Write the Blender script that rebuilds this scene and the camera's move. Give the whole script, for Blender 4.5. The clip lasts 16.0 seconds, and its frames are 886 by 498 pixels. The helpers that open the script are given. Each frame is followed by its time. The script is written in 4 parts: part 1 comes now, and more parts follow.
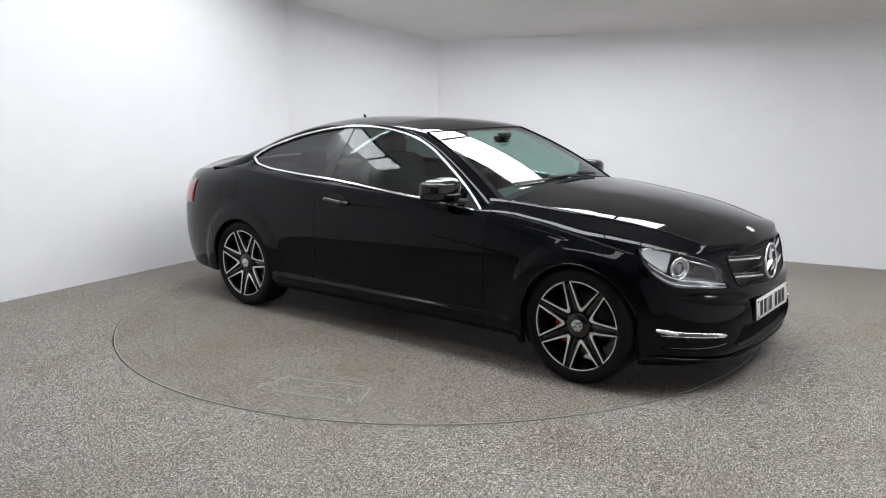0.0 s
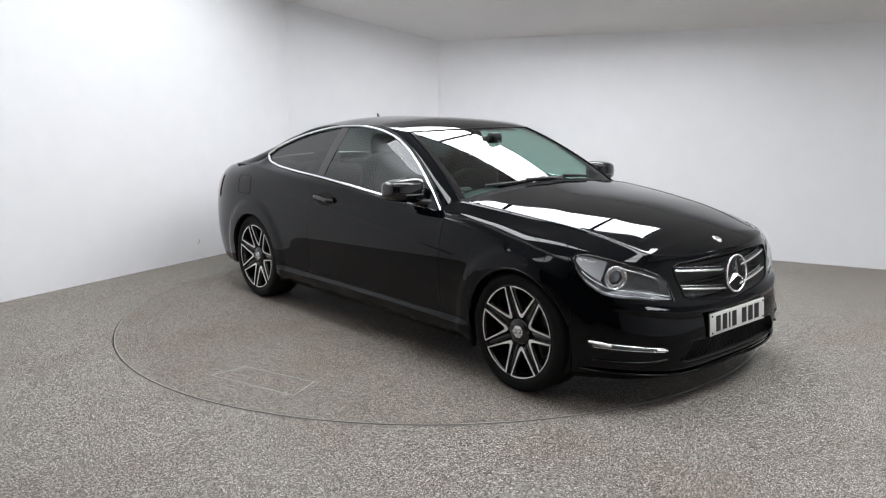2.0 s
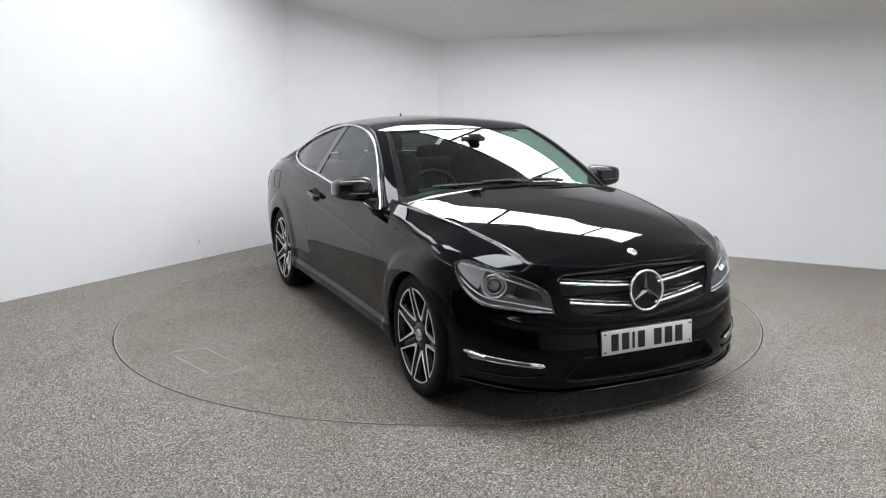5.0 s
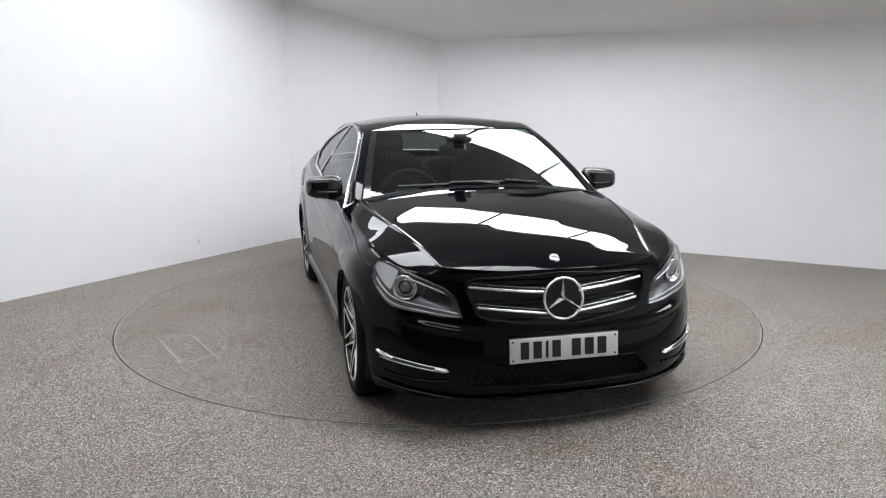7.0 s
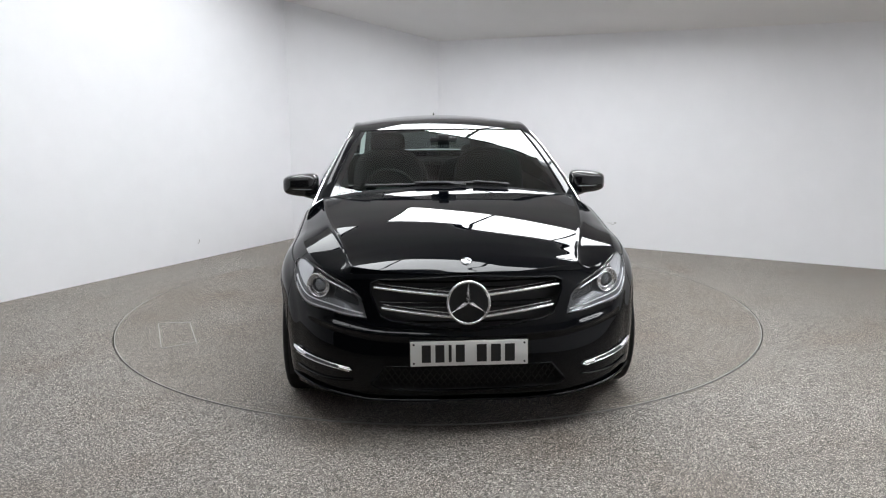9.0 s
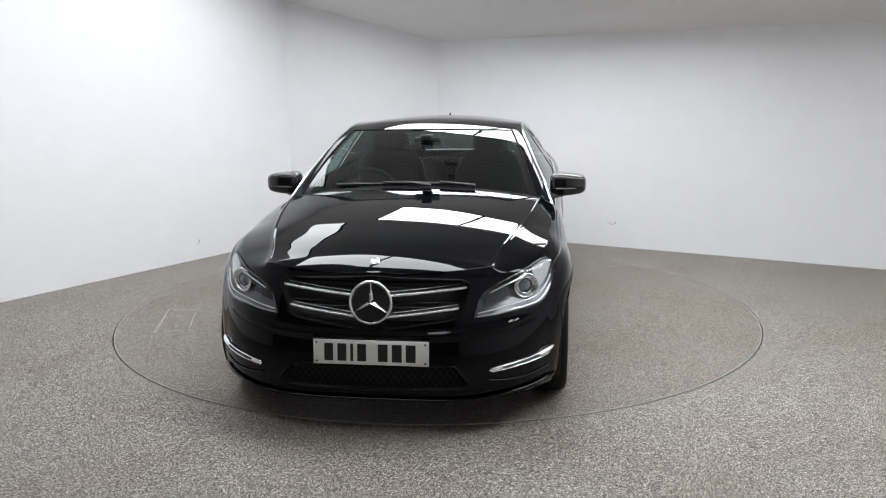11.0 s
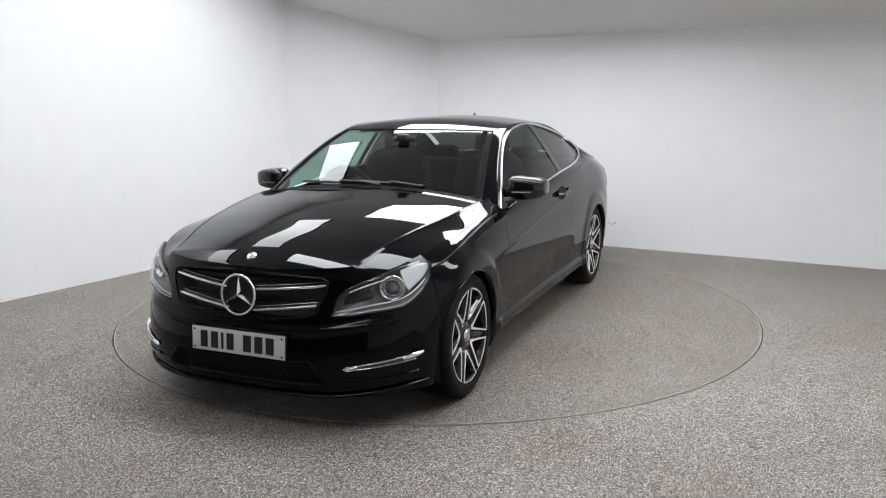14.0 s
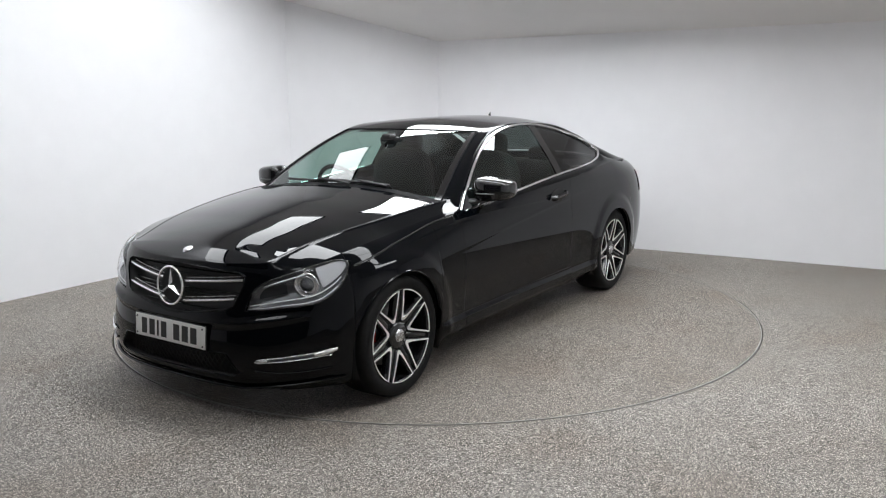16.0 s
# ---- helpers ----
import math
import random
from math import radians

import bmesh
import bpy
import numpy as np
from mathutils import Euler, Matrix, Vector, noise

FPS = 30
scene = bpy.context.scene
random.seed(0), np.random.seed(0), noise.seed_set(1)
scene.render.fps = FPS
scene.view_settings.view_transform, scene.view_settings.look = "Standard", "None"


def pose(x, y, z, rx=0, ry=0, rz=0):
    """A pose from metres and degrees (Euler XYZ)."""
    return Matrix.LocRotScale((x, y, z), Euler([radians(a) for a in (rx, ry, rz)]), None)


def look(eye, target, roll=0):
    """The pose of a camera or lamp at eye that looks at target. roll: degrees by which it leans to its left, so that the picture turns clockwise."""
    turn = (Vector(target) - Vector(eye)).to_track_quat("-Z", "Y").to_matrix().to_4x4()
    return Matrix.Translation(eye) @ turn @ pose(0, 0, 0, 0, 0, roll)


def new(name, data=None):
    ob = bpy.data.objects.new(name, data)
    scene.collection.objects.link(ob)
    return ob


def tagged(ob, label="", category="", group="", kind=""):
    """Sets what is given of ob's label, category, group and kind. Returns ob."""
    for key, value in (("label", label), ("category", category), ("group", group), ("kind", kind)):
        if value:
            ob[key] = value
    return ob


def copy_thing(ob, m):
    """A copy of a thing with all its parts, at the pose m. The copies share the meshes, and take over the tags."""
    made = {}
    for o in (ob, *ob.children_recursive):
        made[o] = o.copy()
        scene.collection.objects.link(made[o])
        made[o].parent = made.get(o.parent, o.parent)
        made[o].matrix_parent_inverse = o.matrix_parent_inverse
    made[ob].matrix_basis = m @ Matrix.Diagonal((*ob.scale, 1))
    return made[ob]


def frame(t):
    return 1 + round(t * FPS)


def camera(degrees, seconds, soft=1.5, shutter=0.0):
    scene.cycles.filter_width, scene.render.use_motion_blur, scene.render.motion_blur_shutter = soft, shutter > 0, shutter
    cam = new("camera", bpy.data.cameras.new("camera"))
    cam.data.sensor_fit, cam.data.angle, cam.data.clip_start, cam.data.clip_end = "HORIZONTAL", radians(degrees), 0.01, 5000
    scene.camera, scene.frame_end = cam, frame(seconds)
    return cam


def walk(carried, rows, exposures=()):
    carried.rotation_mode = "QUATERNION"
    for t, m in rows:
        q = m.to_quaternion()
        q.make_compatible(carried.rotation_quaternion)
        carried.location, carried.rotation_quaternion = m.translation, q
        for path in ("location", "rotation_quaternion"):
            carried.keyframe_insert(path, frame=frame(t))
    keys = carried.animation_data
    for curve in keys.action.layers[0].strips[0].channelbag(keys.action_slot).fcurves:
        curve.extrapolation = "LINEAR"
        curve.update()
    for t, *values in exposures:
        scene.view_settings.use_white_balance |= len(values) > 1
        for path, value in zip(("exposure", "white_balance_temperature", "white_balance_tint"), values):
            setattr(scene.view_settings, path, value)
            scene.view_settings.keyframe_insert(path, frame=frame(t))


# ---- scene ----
# The camera stands still on a tripod.
cam = camera(57.39, 16.0, soft=1.15)
EYE = Vector((0.0, -5.774, 1.4995))
PITCH, YAW, ROLL = radians(-10.61), radians(0.364), -0.427
AIM = EYE + Vector((math.sin(YAW) * math.cos(PITCH), math.cos(YAW) * math.cos(PITCH), math.sin(PITCH)))
walk(cam, [(0.0, look(EYE, AIM, ROLL)), (16.0, look(EYE, AIM, ROLL))], exposures=[(0.0, 0.0), (16.0, 0.0)])

# ---- light: a closed studio, lit by panels in its ceiling, some added as fill ----
world = bpy.data.worlds.new("world")
scene.world = world
world.use_nodes = True
world.node_tree.nodes["Background"].inputs[0].default_value = (0.6, 0.7, 0.9, 1)
world.node_tree.nodes["Background"].inputs[1].default_value = 0.02
PANEL_GLOW = 14.8


# ---- materials ----
def material(name, colour, rough=0.5, metal=0.0, coat=0.0, spec=0.5):
    m = bpy.data.materials.new(name)
    m.use_nodes = True
    b = m.node_tree.nodes["Principled BSDF"]
    b.inputs["Base Color"].default_value = (*colour, 1)
    b.inputs["Roughness"].default_value = rough
    b.inputs["Metallic"].default_value = metal
    b.inputs["Coat Weight"].default_value = coat
    b.inputs["Coat Roughness"].default_value = 0.015
    b.inputs["Coat IOR"].default_value = 1.31
    b.inputs["Specular IOR Level"].default_value = spec
    return m


def node(m, kind, **inputs):
    n = m.node_tree.nodes.new(kind)
    for k, v in inputs.items():
        n.inputs[k.replace("_", " ")].default_value = v
    return n


def link(m, a, out, b, into):
    m.node_tree.links.new(a.outputs[out], b.inputs[into])


def ramp(m, stops):
    r = m.node_tree.nodes.new("ShaderNodeValToRGB")
    while len(r.color_ramp.elements) < len(stops):
        r.color_ramp.elements.new(0.5)
    for e, (p, c) in zip(r.color_ramp.elements, stops):
        e.position, e.color = p, (*c, 1)
    return r


def rough_noise(m, scale, low, high, bump=0.0, distance=0.001, colours=None):
    """Two scales of noise on the roughness, the relief and, where given, the colour."""
    b = m.node_tree.nodes["Principled BSDF"]
    co = node(m, "ShaderNodeTexCoord")
    n = node(m, "ShaderNodeTexNoise", Scale=scale, Detail=6.0)
    link(m, co, "Object", n, "Vector")
    mr = node(m, "ShaderNodeMapRange", To_Min=low, To_Max=high)
    link(m, n, "Fac", mr, "Value")
    link(m, mr, "Result", b, "Roughness")
    if bump:
        bp = node(m, "ShaderNodeBump", Strength=bump, Distance=distance)
        link(m, n, "Fac", bp, "Height")
        link(m, bp, "Normal", b, "Normal")
    if colours:
        n2 = node(m, "ShaderNodeTexNoise", Scale=scale / 12, Detail=3.0)
        link(m, co, "Object", n2, "Vector")
        r = ramp(m, [(0.3, colours[0]), (0.7, colours[1])])
        link(m, n2, "Fac", r, "Fac")
        link(m, r, "Color", b, "Base Color")
    return m


def stone_carpet(name, tone=(1.0, 1.0, 1.0)):
    """Fine resin-bound quartz gravel: 4 mm grains of grey, beige and white with dark gaps."""
    m = material(name, (0.3, 0.28, 0.25), 0.55)
    b = m.node_tree.nodes["Principled BSDF"]
    co = node(m, "ShaderNodeTexCoord")
    vo = node(m, "ShaderNodeTexVoronoi", Scale=310.0, Randomness=1.0)
    link(m, co, "Object", vo, "Vector")
    sep = node(m, "ShaderNodeSeparateColor")
    link(m, vo, "Color", sep, "Color")
    grains = ramp(m, [(0.0, (0.012, 0.010, 0.009)), (0.3, (0.070, 0.061, 0.052)), (0.55, (0.182, 0.162, 0.141)), (0.8, (0.38, 0.345, 0.308)), (1.0, (0.92, 0.86, 0.80))])
    link(m, sep, "Red", grains, "Fac")
    big = node(m, "ShaderNodeTexNoise", Scale=1.3, Detail=5.0)
    link(m, co, "Object", big, "Vector")
    stain = ramp(m, [(p, tuple(a * t for a, t in zip(c, tone))) for p, c in ((0.28, (0.80, 0.72, 0.66)), (0.45, (0.93, 0.91, 0.885)), (0.65, (1.0, 1.0, 1.0)))])
    link(m, big, "Fac", stain, "Fac")
    mix = node(m, "ShaderNodeMix")
    mix.data_type, mix.blend_type = "RGBA", "MULTIPLY"
    mix.inputs[0].default_value = 1.0
    m.node_tree.links.new(grains.outputs["Color"], mix.inputs[6])
    m.node_tree.links.new(stain.outputs["Color"], mix.inputs[7])
    m.node_tree.links.new(mix.outputs[2], b.inputs["Base Color"])
    bp = node(m, "ShaderNodeBump", Strength=0.9, Distance=0.003)
    bp.invert = True
    link(m, vo, "Distance", bp, "Height")
    link(m, bp, "Normal", b, "Normal")
    return m


def glass_sheet(name, tint, ior=1.52):
    """Tinted pane: clear through, mirror gloss by Fresnel."""
    m = bpy.data.materials.new(name)
    m.use_nodes = True
    nt = m.node_tree
    nt.nodes.remove(nt.nodes["Principled BSDF"])
    out = nt.nodes["Material Output"]
    tr = node(m, "ShaderNodeBsdfTransparent", Color=(*tint, 1))
    gl = node(m, "ShaderNodeBsdfGlossy", Roughness=0.0)
    lw = node(m, "ShaderNodeLayerWeight", Blend=0.5)
    pw = node(m, "ShaderNodeMath")
    pw.operation, pw.inputs[1].default_value = "POWER", 5.0
    link(m, lw, "Facing", pw, 0)
    f0 = ((ior - 1) / (ior + 1)) ** 2
    ma = node(m, "ShaderNodeMath")
    ma.operation, ma.inputs[1].default_value, ma.inputs[2].default_value = "MULTIPLY_ADD", 1 - 2 * f0, 2.0 * f0
    link(m, pw, 0, ma, 0)
    mx = node(m, "ShaderNodeMixShader")
    link(m, ma, 0, mx, 0)
    m.node_tree.links.new(tr.outputs[0], mx.inputs[1])
    m.node_tree.links.new(gl.outputs[0], mx.inputs[2])
    m.node_tree.links.new(mx.outputs[0], out.inputs[0])
    return m


def glow(name, colour, strength):
    m = bpy.data.materials.new(name)
    m.use_nodes = True
    b = m.node_tree.nodes["Principled BSDF"]
    b.inputs["Base Color"].default_value = (0.8, 0.8, 0.8, 1)
    b.inputs["Emission Color"].default_value = (*colour, 1)
    b.inputs["Emission Strength"].default_value = strength
    return m


WALL = rough_noise(material("white wall paint", (0.88, 0.88, 0.90), 0.6), 60.0, 0.5, 0.7, 0.05, 0.001, ((0.87, 0.87, 0.89), (0.89, 0.89, 0.91)))
DARK_WALL = rough_noise(material("dark grey unseen wall", (0.06, 0.06, 0.065), 0.9), 40.0, 0.8, 0.95, 0.1, 0.002, ((0.05, 0.05, 0.055), (0.07, 0.07, 0.075)))
CEIL = rough_noise(material("grey ceiling board", (0.88, 0.87, 0.86), 0.8), 40.0, 0.7, 0.9, 0.05, 0.001, ((0.87, 0.86, 0.85), (0.89, 0.88, 0.87)))
FLOOR = stone_carpet("stone carpet")
DECK_CARPET = stone_carpet("worn stone carpet", (0.90, 0.875, 0.85))
LINE = rough_noise(material("chalk line", (0.48, 0.47, 0.44), 0.8), 90.0, 0.7, 0.9)
DARK = rough_noise(material("dark gap", (0.012, 0.012, 0.012), 0.8), 30.0, 0.7, 0.9)
ALU = rough_noise(material("aluminium trim", (0.42, 0.41, 0.39), 0.5, 0.3), 80.0, 0.3, 0.5)
PANEL = glow("light panel", (0.94, 0.97, 1.0), PANEL_GLOW)
PANEL_SOFT = glow("dimmer light panel", (0.94, 0.97, 1.0), PANEL_GLOW * 0.40)
PAINT = rough_noise(material("black metallic paint", (0.0011, 0.0015, 0.0024), 0.3, 0.0, 1.0, 0.0), 9.0, 0.28, 0.36)
GLOSS = material("gloss black plastic", (0.006, 0.006, 0.0065), 0.08, 0.0, 0.6)
MATT = rough_noise(material("black grained plastic", (0.014, 0.014, 0.015), 0.6), 400.0, 0.45, 0.7, 0.3, 0.0004)
RUBBER = rough_noise(material("tyre rubber", (0.005, 0.005, 0.005), 0.7, 0.0, 0.0, 0.2), 60.0, 0.55, 0.8, 0.2, 0.0006)
CHROME = material("chrome", (0.88, 0.88, 0.89), 0.10, 1.0)
SATIN = rough_noise(material("satin aluminium", (0.66, 0.66, 0.67), 0.3, 1.0), 120.0, 0.2, 0.34)
RIM_FACE = rough_noise(material("machined alloy", (0.92, 0.91, 0.89), 0.3, 0.5), 150.0, 0.26, 0.36)
RIM_DARK = material("black alloy lacquer", (0.008, 0.008, 0.009), 0.2, 0.0, 0.7)
DISC = rough_noise(material("brake disc steel", (0.16, 0.155, 0.15), 0.4, 1.0), 80.0, 0.3, 0.5)
RED = material("red brake caliper", (0.42, 0.02, 0.015), 0.35)
SCUTTLE = rough_noise(material("dull black plastic", (0.010, 0.010, 0.011), 0.8, 0.0, 0.0, 0.08), 300.0, 0.7, 0.9, 0.2, 0.0004)
CORNER = rough_noise(material("dark grey plastic", (0.035, 0.035, 0.038), 0.5), 300.0, 0.4, 0.6, 0.2, 0.0004)
GLASS = glass_sheet("windscreen glass", (0.55, 0.69, 0.64))
GLASS_SIDE = glass_sheet("side window glass", (0.56, 0.74, 0.68))
GLASS_DARK = glass_sheet("privacy glass", (0.12, 0.125, 0.13))
LENS = glass_sheet("clear lamp lens", (0.96, 0.965, 0.97), 1.36)
LAMP_IN = material("lamp reflector", (0.88, 0.90, 0.93), 0.2, 0.55)
LAMP_GREY = material("lamp housing grey", (0.11, 0.113, 0.12), 0.28, 0.4)
TAIL = material("red tail lamp", (0.45, 0.01, 0.012), 0.08, 0.0, 1.0)
PLATE = material("white plate", (0.78, 0.78, 0.76), 0.35)
INK = material("black plate bar", (0.012, 0.012, 0.012), 0.4)
CLOTH = rough_noise(material("charcoal leather", (0.008, 0.008, 0.0085), 0.5, 0.0, 0.0, 0.2), 160.0, 0.4, 0.6, 0.2, 0.0005)
DASH = rough_noise(material("dark grey dashboard", (0.014, 0.015, 0.0155), 0.6), 300.0, 0.5, 0.7, 0.2, 0.0004)


# ---- mesh helpers ----
def link_mesh(name, verts, faces, mat, parent=None, label="", smooth=True):
    me = bpy.data.meshes.new(name)
    me.from_pydata([tuple(map(float, v)) for v in verts], [], faces)
    me.materials.append(mat)
    if smooth:
        me.polygons.foreach_set("use_smooth", [True] * len(me.polygons))
    me.update()
    ob = new(name, me)
    ob.parent = parent
    if label:
        ob["label"] = label
    return ob


def part(name, bm, mat, parent, label="", smooth=True):
    me = bpy.data.meshes.new(name)
    bm.to_mesh(me)
    bm.free()
    me.materials.append(mat)
    if smooth:
        me.polygons.foreach_set("use_smooth", [True] * len(me.polygons))
    ob = new(name, me)
    ob.parent = parent
    if label:
        ob["label"] = label
    return ob


def grid(P, loop=False, flip=False):
    """Vertices and quads of an array of points (rows, columns, 3); loop closes the rows' ends together."""
    P = np.asarray(P, float)
    a, b = P.shape[:2]
    f = []
    for i in range(a if loop else a - 1):
        for j in range(b - 1):
            q = [i * b + j, ((i + 1) % a) * b + j, ((i + 1) % a) * b + j + 1, i * b + j + 1]
            f.append(q[::-1] if flip else q)
    return P.reshape(-1, 3), f


def sheets(*pairs):
    """Joins several (verts, faces) into one."""
    V, F, n = [], [], 0
    for v, f in pairs:
        V.append(np.asarray(v, float).reshape(-1, 3))
        F += [[i + n for i in q] for q in f]
        n += len(V[-1])
    return np.concatenate(V), F


def mirrored(v, f):
    w = np.array(v, float)
    w[:, 1] *= -1
    return w, [q[::-1] for q in f]


def sweep(path, radius, sides=8, loop=False, flat=1.0, up=(0, 0, 1)):
    """A tube along a path; flat squeezes it across 'up'."""
    path = [Vector(p) for p in path]
    n, rows = len(path), []
    for i, p in enumerate(path):
        a, b = path[(i - 1) % n if loop else max(i - 1, 0)], path[(i + 1) % n if loop else min(i + 1, n - 1)]
        t = (b - a).normalized()
        s = t.cross(Vector(up))
        s = s.normalized() if s.length > 1e-5 else Vector((0, 1, 0))
        u = s.cross(t)
        r = radius(i / max(n - 1, 1)) if callable(radius) else radius
        rows.append([p + s * (r * flat * math.cos(k * math.tau / sides)) + u * (r * math.sin(k * math.tau / sides)) for k in range(sides + 1)])
    return grid(np.array(rows), loop)


def boxes(*items, bevel=0.0):
    """One bmesh of boxes, each (size, pose matrix)."""
    bm = bmesh.new()
    for size, m in items:
        r = bmesh.ops.create_cube(bm, size=1.0)
        bmesh.ops.transform(bm, matrix=m @ Matrix.Diagonal((*size, 1)), verts=r["verts"])
    if bevel:
        bmesh.ops.bevel(bm, geom=bm.edges[:], offset=bevel, segments=2, affect="EDGES", profile=0.5)
    return bm


def lathe(profile, steps=64, axis="y"):
    """Turns (radius, along) pairs about the y axis."""
    rows = []
    for k in range(steps):
        a = k * math.tau / steps
        rows.append([(r * math.cos(a), y, r * math.sin(a)) for r, y in profile])
    return grid(np.array(rows), True)


def curve(points):
    """A smooth function through (x, value) pairs."""
    pts = sorted(points)
    X, Y = np.array([p[0] for p in pts], float), np.array([p[1] for p in pts], float)
    d = np.diff(Y) / np.diff(X)
    h = np.diff(X)
    t = np.empty_like(Y)
    t[0], t[-1] = d[0], d[-1]
    t[1:-1] = (d[:-1] * h[1:] + d[1:] * h[:-1]) / (h[:-1] + h[1:])

    def f(x):
        x = np.clip(np.asarray(x, float), X[0], X[-1])
        i = np.clip(np.searchsorted(X, x) - 1, 0, len(X) - 2)
        u = (x - X[i]) / h[i]
        return (2 * u**3 - 3 * u**2 + 1) * Y[i] + (u**3 - 2 * u**2 + u) * h[i] * t[i] + (-2 * u**3 + 3 * u**2) * Y[i + 1] + (u**3 - u**2) * h[i] * t[i + 1]

    return f


def path3(points, n):
    """n points on a smooth curve through 3D points."""
    P = np.array(points, float)
    s = np.r_[0, np.cumsum(np.linalg.norm(np.diff(P, axis=0), axis=1))]
    q = np.linspace(0, s[-1], n)
    return np.stack([curve(list(zip(s, P[:, k])))(q) for k in range(3)], 1)


# ---- the studio: a white corner with a chamfer, a ceiling that rises from one wall ----
A, B = Vector((-1.57, 2.935)), Vector((0.02, 3.29))
RIGHT, LEFT = Vector((0.867, -0.498)), Vector((-0.5346, -0.845))
C, D_ = B + RIGHT * 8.0, A + LEFT * 10.0
E_ = C + LEFT * 10.5
INWARD = Vector((-0.498, -0.867))


def ceiling_height(p):
    return 2.10 + 0.36 * min(max((Vector(p) - B).dot(INWARD), -0.3), 5.0)


def wall(name, p, q, label, mat=WALL):
    n = 14
    t = (q - p).normalized()
    out = Vector((-t.y, t.x))
    rows = []
    for i in range(n + 1):
        a = p + (q - p) * (i / n)
        top = ceiling_height(a) + 0.03
        o = a + out * 0.1
        rows.append([(a.x, a.y, -0.05), (a.x, a.y, top), (o.x, o.y, top), (o.x, o.y, -0.05), (a.x, a.y, -0.05)])
    v, f = grid(np.array(rows))
    f += [[0, 1, 2, 3], [n * 5 + 3, n * 5 + 2, n * 5 + 1, n * 5]]
    ob = link_mesh(name, v, f, mat, smooth=False)
    return tagged(ob, label, "wall", kind="structure")


wall("wall_west", D_, A, "plain white painted studio wall")
wall("wall_chamfer", A, B, "white painted wall across the studio corner")
wall("wall_north", B, C, "white painted studio wall under the grey ceiling")
wall("wall_east", C, E_, "white painted studio wall")
# Unseen wall, kept dark so that the car's flank reflects near-black.
wall("wall_south", E_, D_, "dark unseen studio wall", DARK_WALL)


def build_ceiling():
    def at(d, w, dz=0.0):
        p = B + INWARD * d + RIGHT * w
        return (p.x, p.y, 2.10 + 0.36 * min(d, 5.0) + dz)
    rows = [[at(d, w, dz) for d, dz in ((0.0, 0), (5.0, 0), (13.0, 0), (13.0, 0.12), (5.0, 0.12), (0.0, 0.12), (0.0, 0))] for w in (-9.5, 9.0)]
    v, f = grid(np.array(rows))
    tagged(link_mesh("ceiling", v, f, CEIL, smooth=False), "grey boarded ceiling rising from one wall", "ceiling", kind="structure")


build_ceiling()


def ceiling_panel(d0, d1, w0, w1, face=None):
    """A light panel under the slope, from d0 to d1 up it and from w0 to w1 along it."""
    light = new("ceiling_light")
    m = math.atan(0.36)
    mid = B + INWARD * ((d0 + d1) / 2) + RIGHT * ((w0 + w1) / 2)
    d = (d0 + d1) / 2
    X = Vector((RIGHT.x, RIGHT.y, 0))
    tilt = m if d < 5 else 0.0
    Y = Vector((INWARD.x * math.cos(tilt), INWARD.y * math.cos(tilt), math.sin(tilt))).normalized()
    X = (X - Y * X.dot(Y)).normalized()
    Z = X.cross(Y)
    if Z.z < 0:
        X, Z = -X, -Z
    M = Matrix((X, Y, Z)).transposed().to_4x4()
    M.translation = (mid.x, mid.y, 2.10 + 0.36 * min(d, 5.0) - 0.03)
    light.matrix_world = M
    a, b = (w1 - w0) / 2, (d1 - d0) / 2 / math.cos(tilt)
    fr = 0.015
    part("diffuser", boxes(((2 * a - 2 * fr, 2 * b - 2 * fr, 0.02), pose(0, 0, 0))), face or PANEL, light, "white glowing diffuser", smooth=False)
    part("frame", boxes(((2 * a, fr, 0.04), pose(0, b - fr / 2, 0)), ((2 * a, fr, 0.04), pose(0, -b + fr / 2, 0)), ((fr, 2 * b - 2 * fr, 0.04), pose(a - fr / 2, 0, 0)), ((fr, 2 * b - 2 * fr, 0.04), pose(-a + fr / 2, 0, 0))), MATT, light, "thin dark frame", smooth=False)
    return tagged(light, "flat rectangular light panel out of view in the ceiling", "ceiling light", "studio ceiling lights")


PANELS = [(1.20, 1.85, 0.22, 1.42), (1.20, 1.85, 1.43, 2.63), (1.20, 1.85, 2.64, 3.25)]
# Unseen row added to brighten the chrome, back walls and near floor.
PANELS += [(6.2, 6.8, w, w + 1.2, PANEL_SOFT) for w in (0.22, 1.43, 2.64)]
PANELS += [(3.5, 4.2, w, w + 1.2) for w in (0.22, 1.43, 2.64, 3.85)]
# Unseen pair added as fill for the right wall, clear of the reflections.
PANELS += [(1.5, 2.7, 5.15, 5.75), (2.71, 3.91, 5.15, 5.75)]
PANELS += [(2.0, 3.4, -0.72, -0.15, PANEL_SOFT), (3.6, 4.58, -1.38, -0.86, PANEL_SOFT), (4.6, 5.0, -1.38, -0.86, PANEL_SOFT)]
for p in PANELS:
    ceiling_panel(*p)

# small scuffs on the paint
SCUFF = rough_noise(material("grey scuff", (0.50, 0.49, 0.48), 0.8), 90.0, 0.7, 0.9)


def scuff(at, along, sizes):
    m = new("wall_scuff")
    m.matrix_world = Matrix.Translation(at) @ pose(0, 0, 0, 0, 0, math.degrees(math.atan2(along.y, along.x)))
    for x, z, w, h in sizes:
        part("mark", boxes(((w, 0.003, h), pose(x, 0, z))), SCUFF, m, smooth=False)
    return tagged(m, "small grey scuff mark on the white wall", "scuff mark", "wall scuffs")


